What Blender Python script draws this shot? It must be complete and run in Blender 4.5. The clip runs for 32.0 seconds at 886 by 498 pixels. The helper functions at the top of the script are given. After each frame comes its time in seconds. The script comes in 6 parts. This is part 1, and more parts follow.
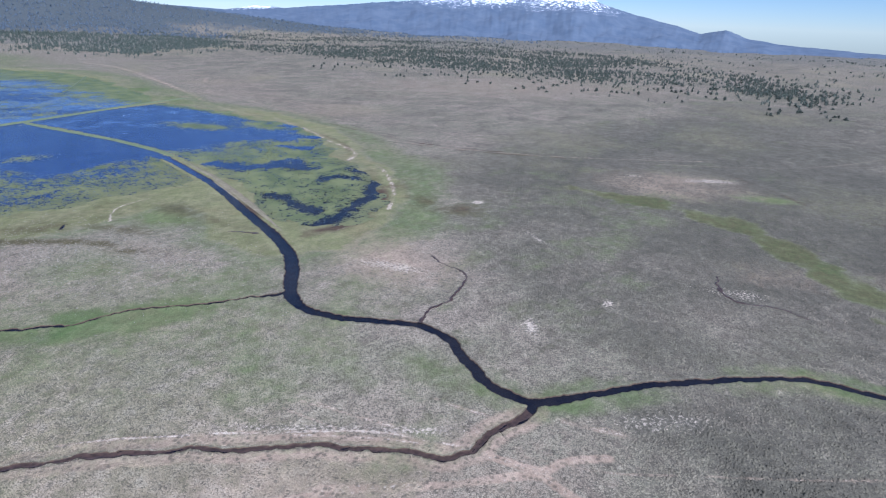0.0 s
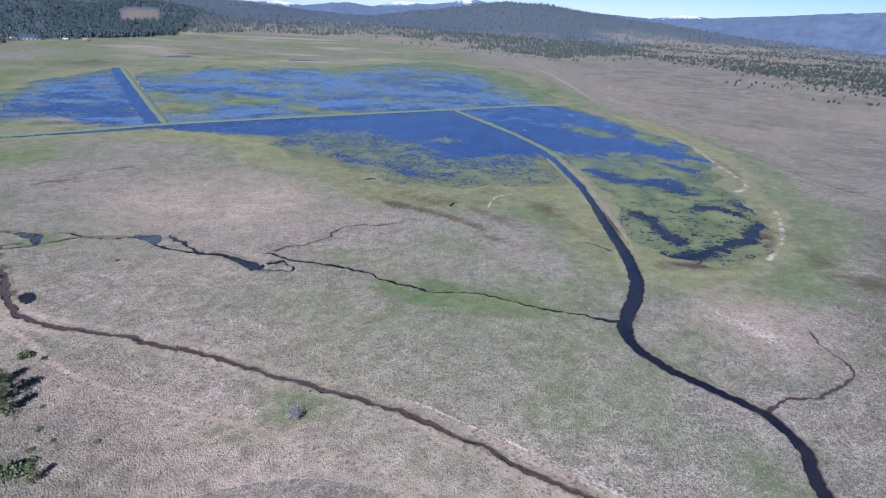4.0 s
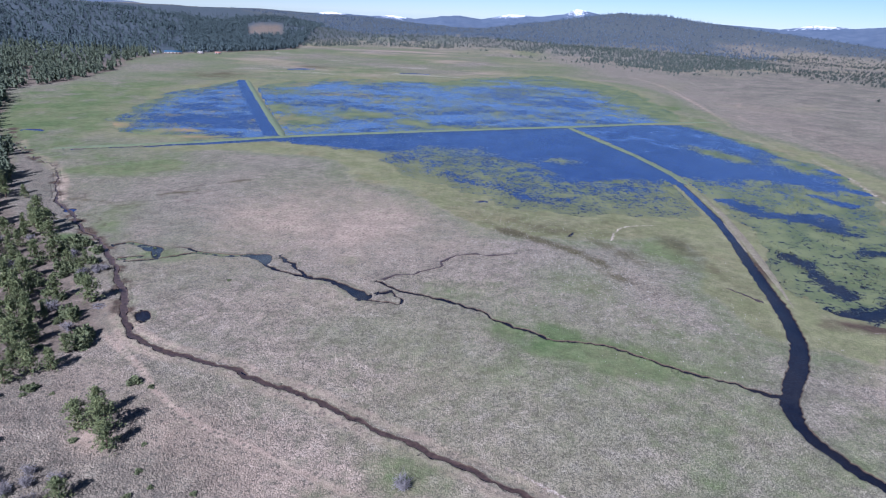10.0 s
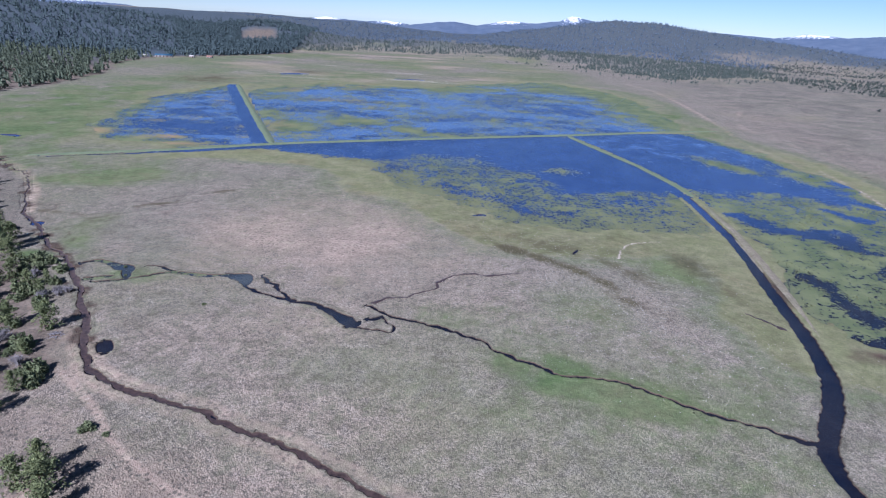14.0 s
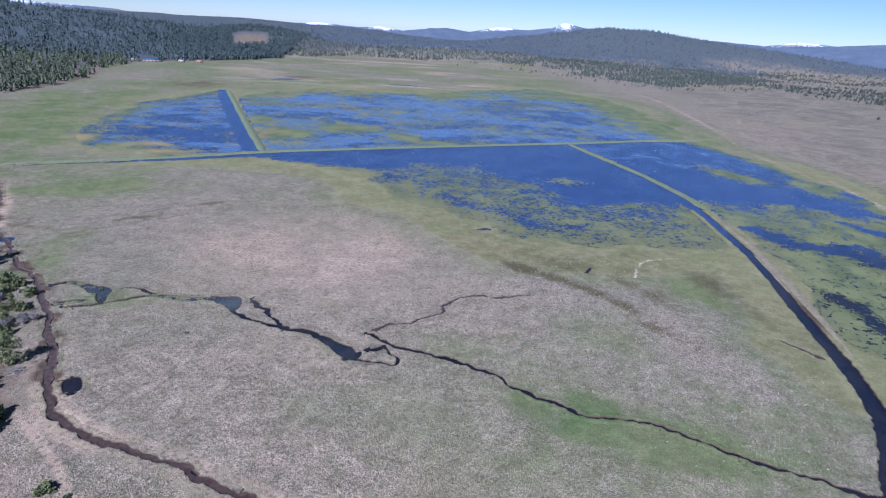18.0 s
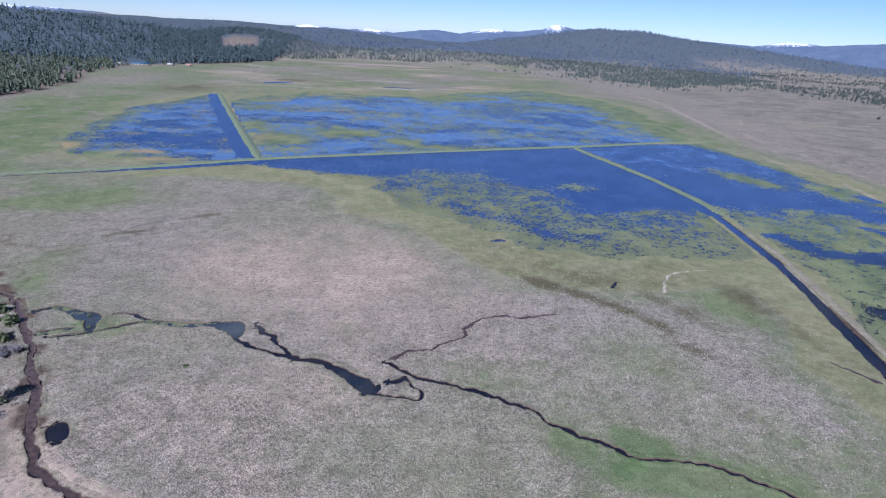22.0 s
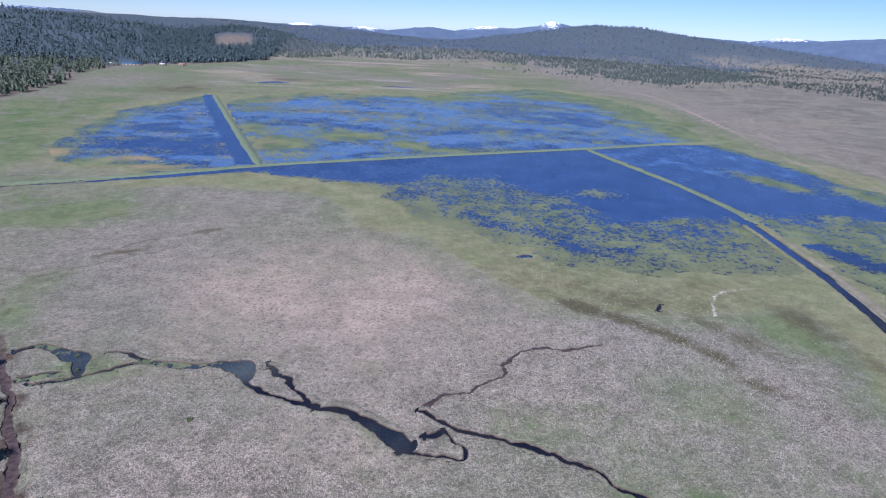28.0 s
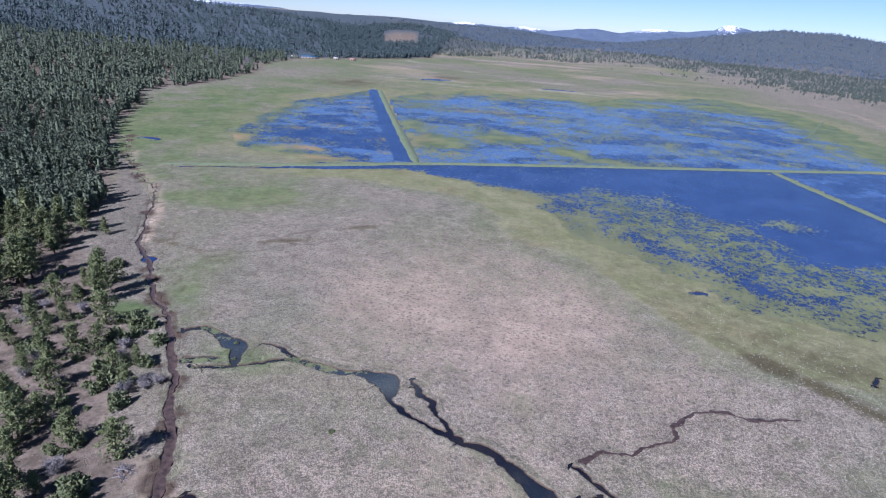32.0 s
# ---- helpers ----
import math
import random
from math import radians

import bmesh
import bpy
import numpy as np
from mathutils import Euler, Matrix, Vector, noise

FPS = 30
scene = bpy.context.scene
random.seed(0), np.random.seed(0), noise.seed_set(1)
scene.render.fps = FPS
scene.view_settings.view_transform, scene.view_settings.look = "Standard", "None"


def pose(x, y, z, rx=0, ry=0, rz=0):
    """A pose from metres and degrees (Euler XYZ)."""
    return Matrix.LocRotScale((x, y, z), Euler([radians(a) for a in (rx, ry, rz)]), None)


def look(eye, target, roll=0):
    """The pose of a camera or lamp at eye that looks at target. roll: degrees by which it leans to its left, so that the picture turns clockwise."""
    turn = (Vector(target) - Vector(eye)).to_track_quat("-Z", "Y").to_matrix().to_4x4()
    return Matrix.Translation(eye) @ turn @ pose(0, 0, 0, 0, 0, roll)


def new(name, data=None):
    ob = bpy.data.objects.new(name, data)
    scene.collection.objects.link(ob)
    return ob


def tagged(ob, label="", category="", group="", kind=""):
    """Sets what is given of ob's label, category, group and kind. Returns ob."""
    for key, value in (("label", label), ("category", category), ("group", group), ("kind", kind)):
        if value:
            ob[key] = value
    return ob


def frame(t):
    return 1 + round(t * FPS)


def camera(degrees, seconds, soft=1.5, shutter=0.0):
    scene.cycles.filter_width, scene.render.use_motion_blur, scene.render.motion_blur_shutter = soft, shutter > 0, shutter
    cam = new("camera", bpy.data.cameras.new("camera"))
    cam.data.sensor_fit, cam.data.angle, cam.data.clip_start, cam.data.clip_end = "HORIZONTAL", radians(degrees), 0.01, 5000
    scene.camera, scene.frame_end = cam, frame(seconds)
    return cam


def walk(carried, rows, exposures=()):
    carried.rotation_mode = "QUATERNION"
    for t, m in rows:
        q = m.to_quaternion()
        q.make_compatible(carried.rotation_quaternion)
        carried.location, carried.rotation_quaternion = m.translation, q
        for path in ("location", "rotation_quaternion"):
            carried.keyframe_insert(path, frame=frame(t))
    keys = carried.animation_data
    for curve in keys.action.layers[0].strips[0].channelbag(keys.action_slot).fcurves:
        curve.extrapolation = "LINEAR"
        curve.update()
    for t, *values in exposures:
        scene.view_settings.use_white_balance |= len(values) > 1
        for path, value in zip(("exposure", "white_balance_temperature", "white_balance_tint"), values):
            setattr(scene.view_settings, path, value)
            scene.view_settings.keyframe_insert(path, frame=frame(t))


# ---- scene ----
cam = camera(75.41, 32.0, soft=1.1)
PATH = [
    (0, (4.787, -39.281, 106.985), (6.217, -38.102, 106.235), 2.1),
    (0.5, (6.271, -37.457, 107.103), (7.722, -36.302, 106.355), 2.0),
    (1, (7.863, -35.87, 107.356), (9.311, -34.711, 106.608), 2.0),
    (1.5, (9.512, -34.88, 107.687), (10.879, -33.629, 106.935), 2.0),
    (2, (11.155, -34.908, 107.913), (12.239, -33.409, 107.151), 2.5),
    (2.5, (12.917, -34.724, 107.978), (13.609, -33.015, 107.201), 2.8),
    (3, (14.394, -33.868, 108.132), (14.94, -32.108, 107.354), 3.0),
    (3.5, (14.794, -32.061, 108.309), (15.277, -30.283, 107.532), 3.1),
    (5.5, (12.489, -24.319, 109.358), (12.636, -22.486, 108.572), 3.6),
    (6, (11.906, -22.537, 109.337), (11.98, -20.7, 108.551), 3.6),
    (6.5, (10.916, -20.495, 109.406), (10.99, -18.657, 108.622), 3.6),
    (7, (9.846, -18.382, 109.532), (9.916, -16.541, 108.752), 3.5),
    (7.5, (9.113, -16.118, 109.681), (9.171, -14.277, 108.903), 3.4),
    (8, (8.725, -13.834, 109.759), (8.775, -11.991, 108.983), 3.2),
    (8.5, (8.42, -11.632, 109.649), (8.476, -9.787, 108.878), 3.1),
    (9, (8.148, -9.217, 109.517), (8.219, -7.371, 108.752), 2.9),
    (9.5, (8.107, -6.8, 109.39), (8.189, -4.953, 108.628), 2.8),
    (10, (8.104, -4.414, 109.206), (8.193, -2.566, 108.447), 2.6),
    (10.5, (8.168, -1.9, 109.067), (8.261, -0.051, 108.311), 2.6),
    (11, (8.429, 0.688, 108.94), (8.53, 2.537, 108.186), 2.5),
    (11.5, (8.657, 3.425, 108.73), (8.764, 5.275, 107.978), 2.5),
    (12, (8.728, 6.094, 108.533), (8.841, 7.945, 107.783), 2.7),
    (12.5, (8.697, 8.686, 108.329), (8.813, 10.537, 107.582), 2.8),
    (13, (8.414, 11.544, 108.068), (8.529, 13.397, 107.322), 2.9),
    (13.5, (8.233, 14.28, 107.74), (8.346, 16.132, 106.995), 3.1),
    (14, (8.027, 16.986, 107.354), (8.136, 18.841, 106.613), 3.1),
    (14.5, (7.692, 19.775, 107.064), (7.801, 21.63, 106.325), 3.3),
    (16.5, (5.595, 30.24, 105.964), (5.719, 32.098, 105.235), 3.4),
    (17, (4.917, 32.872, 105.822), (5.044, 34.731, 105.095), 3.4),
    (17.5, (3.954, 35.436, 105.537), (4.087, 37.295, 104.813), 3.4),
    (18, (3.074, 38.207, 105.135), (3.211, 40.067, 104.414), 3.4),
    (18.5, (2.02, 41.189, 104.635), (2.161, 43.049, 103.915), 3.3),
    (19, (0.909, 43.799, 104.226), (1.054, 45.66, 103.508), 3.2),
    (19.5, (-0.384, 46.244, 103.979), (-0.235, 48.105, 103.261), 3.3),
    (20, (-1.66, 48.599, 103.715), (-1.508, 50.461, 102.998), 3.3),
    (20.5, (-3.02, 51.042, 103.588), (-2.865, 52.902, 102.872), 3.3),
    (21, (-4.163, 53.423, 103.5), (-4.006, 55.284, 102.785), 3.2),
    (21.5, (-5.567, 55.783, 103.516), (-5.406, 57.644, 102.802), 3.2),
    (22, (-6.749, 58.078, 103.554), (-6.582, 59.939, 102.84), 3.1),
    (22.5, (-7.72, 60.295, 103.491), (-7.546, 62.156, 102.779), 3.0),
    (23, (-8.506, 62.537, 103.407), (-8.328, 64.398, 102.697), 3.0),
    (23.5, (-9.458, 64.843, 103.371), (-9.278, 66.704, 102.659), 3.0),
    (24, (-10.38, 67.024, 103.282), (-10.2, 68.885, 102.572), 3.0),
    (24.5, (-11.34, 69.258, 103.283), (-11.16, 71.118, 102.572), 3.0),
    (25, (-12.253, 71.576, 103.233), (-12.073, 73.436, 102.521), 3.0),
    (25.5, (-13.174, 73.951, 103.209), (-12.995, 75.811, 102.495), 2.9),
    (27.5, (-17.197, 82.961, 103.238), (-17.01, 84.817, 102.518), 2.9),
    (28, (-18.075, 85.204, 103.206), (-17.89, 87.06, 102.485), 2.8),
    (28.5, (-18.987, 87.538, 103.136), (-18.801, 89.394, 102.414), 2.8),
    (29, (-20.409, 89.689, 103.109), (-20.301, 91.549, 102.383), 3.0),
    (29.5, (-21.413, 91.891, 103.141), (-21.491, 93.749, 102.404), 3.6),
    (30, (-22.606, 94.287, 103.098), (-22.772, 96.137, 102.356), 3.9),
    (30.5, (-23.833, 96.56, 103.018), (-24.047, 98.404, 102.275), 3.9),
    (31, (-25.118, 98.737, 102.92), (-25.372, 100.576, 102.175), 4.0),
    (31.5, (-26.329, 100.935, 102.921), (-26.6, 102.771, 102.176), 3.9),
    (32, (-27.612, 103.19, 102.946), (-27.895, 105.024, 102.2), 3.9),
]
walk(cam, [(t, look(eye, target, roll)) for t, eye, target, roll in PATH],
     exposures=[(0, 0.75, 5130, 16), (3, 0.75, 5130, 17), (7, 0.75, 5120, 21), (12, 0.74, 5110, 22), (25, 0.74, 5090, 22), (29, 0.75, 5100, 22), (32, 0.82, 5190, 23)])

# ---- light ----
SUN_AZ, SUN_EL = radians(208.0), radians(44.0)
to_sun = Vector((math.sin(SUN_AZ) * math.cos(SUN_EL), math.cos(SUN_AZ) * math.cos(SUN_EL), math.sin(SUN_EL)))
world = bpy.data.worlds.new("sky")
scene.world = world
world.use_nodes = True
wn = world.node_tree
sky = wn.nodes.new("ShaderNodeTexSky")
sky.sky_type, sky.sun_disc = "NISHITA", False
sky.sun_elevation, sky.sun_rotation = SUN_EL, SUN_AZ
sky.altitude, sky.air_density, sky.dust_density, sky.ozone_density = 2000.0, 0.86, 0.18, 3.6
wn.links.new(sky.outputs[0], wn.nodes["Background"].inputs[0])
wn.nodes["Background"].inputs[1].default_value = 0.053
sun_data = bpy.data.lights.new("sun", "SUN")
sun_data.energy, sun_data.angle, sun_data.color = 5.0, radians(0.6), (1.0, 0.96, 0.91)
sun = new("sun", sun_data)
sun.matrix_world = Matrix.Translation((0, 0, 300)) @ to_sun.to_track_quat("Z", "Y").to_matrix().to_4x4()


# ---- materials ----
def nodes_of(name):
    m = bpy.data.materials.new(name)
    m.use_nodes = True
    t = m.node_tree
    return m, t, t.nodes["Principled BSDF"]


def add(t, kind, **values):
    n = t.nodes.new(kind)
    for key, value in values.items():
        n.inputs[key.replace("_", " ")].default_value = value
    return n


def noise_node(t, scale, detail=4.0, rough=0.6, coords=None):
    n = add(t, "ShaderNodeTexNoise", Scale=scale, Detail=detail, Roughness=rough)
    if coords is not None:
        t.links.new(coords, n.inputs["Vector"])
    return n.outputs["Fac"]


def ramp(t, fac, lo, hi):
    n = t.nodes.new("ShaderNodeMapRange")
    n.inputs["From Min"].default_value, n.inputs["From Max"].default_value = lo, hi
    t.links.new(fac, n.inputs["Value"])
    return n.outputs[0]


def mix(t, fac, a, b):
    n = t.nodes.new("ShaderNodeMix")
    n.data_type = "RGBA"
    for k, v in ((0, fac), (6, a), (7, b)):
        if isinstance(v, (int, float)):
            n.inputs[k].default_value = v
        elif isinstance(v, tuple):
            n.inputs[k].default_value = (*v, 1.0)
        else:
            t.links.new(v, n.inputs[k])
    return n.outputs[2]


def arith(t, op, a, b):
    n = t.nodes.new("ShaderNodeMath")
    n.operation = op
    for k, v in ((0, a), (1, b)):
        if isinstance(v, (int, float)):
            n.inputs[k].default_value = v
        else:
            t.links.new(v, n.inputs[k])
    return n.outputs[0]


def bump(t, bsdf, height, strength, distance):
    n = t.nodes.new("ShaderNodeBump")
    n.inputs["Strength"].default_value, n.inputs["Distance"].default_value = strength, distance
    t.links.new(height, n.inputs["Height"])
    t.links.new(n.outputs[0], bsdf.inputs["Normal"])


def simple_material(name, dark, light, scale, rough=0.85, relief=0.0, by="island", metal=0.0):
    """Two tones by noise, varied from piece to piece."""
    m, t, b = nodes_of(name)
    pos = t.nodes.new("ShaderNodeNewGeometry")
    fac = noise_node(t, scale, coords=pos.outputs["Position"])
    fac = ramp(t, fac, 0.3, 0.7)
    if by == "island":
        fac = arith(t, "MULTIPLY_ADD", fac, 0.5)
        t.links.new(pos.outputs["Random Per Island"], fac.node.inputs[2])
        fac = arith(t, "MULTIPLY", fac, 0.67)
    elif by == "object":
        info = t.nodes.new("ShaderNodeObjectInfo")
        fac = arith(t, "MULTIPLY_ADD", fac, 0.5)
        t.links.new(info.outputs["Random"], fac.node.inputs[2])
        fac = arith(t, "MULTIPLY", fac, 0.67)
    t.links.new(mix(t, fac, dark, light), b.inputs["Base Color"])
    b.inputs["Roughness"].default_value, b.inputs["Metallic"].default_value = rough, metal
    if relief:
        bump(t, b, noise_node(t, scale * 4, coords=pos.outputs["Position"]), 0.6, relief)
    return m


def ground_material(raised=False):
    """The steppe's cover by its painted weights; raised: the tussocks, without the dark gaps."""
    m, t, b = nodes_of("steppe_tussocks" if raised else "steppe_ground")
    pos = t.nodes.new("ShaderNodeNewGeometry").outputs["Position"]
    one = t.nodes.new("ShaderNodeVertexColor")
    one.layer_name = "cover_a"
    two = t.nodes.new("ShaderNodeVertexColor")
    two.layer_name = "cover_b"
    three = t.nodes.new("ShaderNodeVertexColor")
    three.layer_name = "cover_c"
    sep1, sep2, sep3 = (t.nodes.new("ShaderNodeSeparateColor") for _ in range(3))
    t.links.new(three.outputs["Color"], sep3.inputs[0])
    tussock, pink, olive = sep3.outputs[0], sep3.outputs[1], sep3.outputs[2]
    t.links.new(one.outputs["Color"], sep1.inputs[0])
    t.links.new(two.outputs["Color"], sep2.inputs[0])
    meadow, marsh, pale = sep1.outputs[0], sep1.outputs[1], sep1.outputs[2]
    brush, deep = one.outputs["Alpha"], two.outputs["Alpha"]
    mud, bare, woods = sep2.outputs[0], sep2.outputs[1], sep2.outputs[2]
    fine = noise_node(t, 3.4, 5.0, 0.74, pos)      # single tussocks
    mid = noise_node(t, 0.2, 5.0, 0.62, pos)
    broad = noise_node(t, 0.028, 5.0, 0.6, pos)
    vast = noise_node(t, 0.009, 4.0, 0.55, pos)
    vor = t.nodes.new("ShaderNodeTexVoronoi")
    vor.inputs["Scale"].default_value = 2.3
    vor.inputs["Randomness"].default_value = 1.0
    wobble = t.nodes.new("ShaderNodeVectorMath")
    wobble.operation = "MULTIPLY_ADD"
    drift = t.nodes.new("ShaderNodeTexNoise")
    drift.inputs["Scale"].default_value = 0.9
    t.links.new(pos, drift.inputs["Vector"])
    t.links.new(drift.outputs["Color"], wobble.inputs[0])
    wobble.inputs[1].default_value = (0.9, 0.9, 0.0)
    t.links.new(pos, wobble.inputs[2])
    t.links.new(wobble.outputs[0], vor.inputs["Vector"])
    tuft = ramp(t, vor.outputs["Distance"], 0.05, 0.65)
    sage = mix(t, ramp(t, vast, 0.40, 0.60), (0.300, 0.256, 0.204), (0.246, 0.228, 0.168))
    sage = mix(t, arith(t, "MULTIPLY", ramp(t, broad, 0.46, 0.62), 0.8), sage, (0.208, 0.199, 0.142))
    sage = mix(t, arith(t, "MULTIPLY", ramp(t, broad, 0.48, 0.34), 0.8), sage, (0.290, 0.246, 0.196))
    sage = mix(t, ramp(t, arith(t, "ADD", pink, arith(t, "SUBTRACT", mid, 0.5)), 0.1, 0.9), sage, mix(t, ramp(t, broad, 0.4, 0.6), (0.366, 0.284, 0.220), (0.322, 0.252, 0.192)))
    sage = mix(t, arith(t, "MULTIPLY", ramp(t, mid, 0.46, 0.66), 0.80), sage, (0.205, 0.172, 0.138))
    sage = mix(t, arith(t, "MULTIPLY", ramp(t, mid, 0.45, 0.28), 0.55), sage, (0.320, 0.288, 0.225))
    sage = mix(t, arith(t, "MULTIPLY", ramp(t, fine, 0.50, 0.66), 0.45), sage, (0.385, 0.340, 0.275))
    sage = mix(t, arith(t, "MULTIPLY", ramp(t, arith(t, "ADD", tuft, arith(t, "MULTIPLY", arith(t, "SUBTRACT", fine, 0.5), -1.2)), 0.50, 0.95), 0.0 if raised else 0.68), sage, (0.084, 0.072, 0.058))
    # bleached bunchgrass: pale heads with dark ground between
    clump = t.nodes.new("ShaderNodeTexVoronoi")
    clump.inputs["Scale"].default_value = 1.35
    t.links.new(wobble.outputs[0], clump.inputs["Vector"])
    head = ramp(t, arith(t, "ADD", clump.outputs["Distance"], arith(t, "MULTIPLY", arith(t, "SUBTRACT", fine, 0.5), 0.5)), 0.30, 0.12)
    spread = ramp(t, arith(t, "ADD", tussock, arith(t, "MULTIPLY", arith(t, "SUBTRACT", mid, 0.5), 1.2)), 0.15, 0.85)
    heads = arith(t, "MULTIPLY", head, spread)

    def layer(base, weight, colour_a, colour_b, noise_in, edge=0.35):
        k = arith(t, "ADD", weight, arith(t, "MULTIPLY", arith(t, "SUBTRACT", mid, 0.5), edge * 1.6))
        k = arith(t, "ADD", k, arith(t, "MULTIPLY", arith(t, "SUBTRACT", fine, 0.5), edge))
        k = arith(t, "MULTIPLY", ramp(t, k, 0.12, 0.85), ramp(t, weight, 0.02, 0.12))
        return mix(t, k, base, mix(t, ramp(t, noise_in, 0.35, 0.68), colour_a, colour_b))

    col = layer(sage, brush, (0.046, 0.043, 0.034), (0.158, 0.148, 0.118), fine, 0.5)
    col = layer(col, bare, (0.290, 0.220, 0.165), (0.385, 0.302, 0.230), mid)
    turf = mix(t, ramp(t, broad, 0.42, 0.58), (0.076, 0.112, 0.042), (0.138, 0.152, 0.073))
    turf = mix(t, arith(t, "MULTIPLY", ramp(t, noise_node(t, 0.016, 5.0, 0.65, pos), 0.50, 0.64), 0.6), turf, (0.204, 0.170, 0.108))
    col = layer(col, meadow, turf, (0.114, 0.139, 0.065), mid, 0.6)
    col = mix(t, arith(t, "MULTIPLY", heads, 0.25), col, mix(t, mid, (0.36, 0.325, 0.26), (0.48, 0.435, 0.355)))
    grass = mix(t, ramp(t, noise_node(t, 0.06, 5.0, 0.65, pos), 0.40, 0.62), (0.168, 0.174, 0.090), (0.226, 0.212, 0.130))
    grass = mix(t, arith(t, "MULTIPLY", ramp(t, noise_node(t, 0.018, 4.0, 0.6, pos), 0.56, 0.70), 0.7), grass, (0.205, 0.152, 0.096))
    col = layer(col, marsh, grass, (0.148, 0.150, 0.070), fine, 0.4)
    streaks = noise_node(t, 0.9, 6.0, 0.72, pos)
    k = arith(t, "ADD", pale, arith(t, "MULTIPLY", arith(t, "SUBTRACT", streaks, 0.5), 2.6))
    k = arith(t, "MULTIPLY", ramp(t, k, 0.52, 0.82), ramp(t, pale, 0.03, 0.25))
    col = mix(t, k, col, mix(t, ramp(t, fine, 0.35, 0.65), (0.32, 0.268, 0.212), (0.56, 0.49, 0.41)))
    col = layer(col, olive, (0.058, 0.053, 0.029), (0.120, 0.104, 0.058), fine, 0.7)
    col = layer(col, mud, (0.060, 0.045, 0.034), (0.095, 0.066, 0.048), mid)
    col = layer(col, woods, (0.100, 0.080, 0.060), (0.222, 0.178, 0.142), mid)
    # far forest floor: undergrowth shade and blue haze put into the colour
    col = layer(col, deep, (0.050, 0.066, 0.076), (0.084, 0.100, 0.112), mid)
    # single sagebrush bushes, a stride apart, dark against the soil
    bushes = t.nodes.new("ShaderNodeTexVoronoi")
    bushes.inputs["Scale"].default_value = 0.62
    t.links.new(wobble.outputs[0], bushes.inputs["Vector"])
    dot = ramp(t, arith(t, "ADD", bushes.outputs["Distance"], arith(t, "MULTIPLY", arith(t, "SUBTRACT", fine, 0.5), 0.5)), 0.44, 0.24)
    lush = arith(t, "ADD", marsh, arith(t, "ADD", arith(t, "MULTIPLY", meadow, 0.6), deep))
    dry = arith(t, "MULTIPLY", ramp(t, lush, 0.6, 0.1), arith(t, "MULTIPLY_ADD", brush, 0.72))
    dry.node.inputs[2].default_value = 0.30
    if not raised:
        col = mix(t, arith(t, "MULTIPLY", dot, dry), col, mix(t, fine, (0.060, 0.056, 0.046), (0.115, 0.106, 0.084)))
    # worn and lush patches a few strides across, clods and tufts a stride across
    tone = ramp(t, noise_node(t, 0.085, 7.0, 0.72, pos), 0.36, 0.64)
    clod = ramp(t, noise_node(t, 0.95, 5.0, 0.72, pos), 0.34, 0.66)
    if raised:
        clod = t.nodes.new("ShaderNodeNewGeometry").outputs["Random Per Island"]
    heath = ramp(t, noise_node(t, 0.26, 3.0, 0.75, pos), 0.36, 0.64)
    tone = mix(t, tone, (0.795, 0.78, 0.76), (1.065, 1.045, 1.02))
    heath = mix(t, heath, (0.89, 0.89, 0.895), (1.11, 1.11, 1.10))
    grain = mix(t, clod, (0.80, 0.80, 0.80) if raised else (0.83, 0.835, 0.84), (0.98, 0.97, 0.96) if raised else (1.17, 1.165, 1.15))
    for factor in (tone, heath, grain):
        blend = t.nodes.new("ShaderNodeMix")
        blend.data_type, blend.blend_type = "RGBA", "MULTIPLY"
        blend.inputs[0].default_value = 1.0
        t.links.new(col, blend.inputs[6])
        t.links.new(factor, blend.inputs[7])
        col = blend.outputs[2]
    t.links.new(col, b.inputs["Base Color"])
    b.inputs["Roughness"].default_value = 0.95
    b.inputs["Specular IOR Level"].default_value = 0.1
    height = arith(t, "SUBTRACT", arith(t, "MULTIPLY", fine, 0.7), arith(t, "MULTIPLY", tuft, 0.20))
    bump(t, b, height, 0.35 if raised else 0.6, 0.6)
    return m


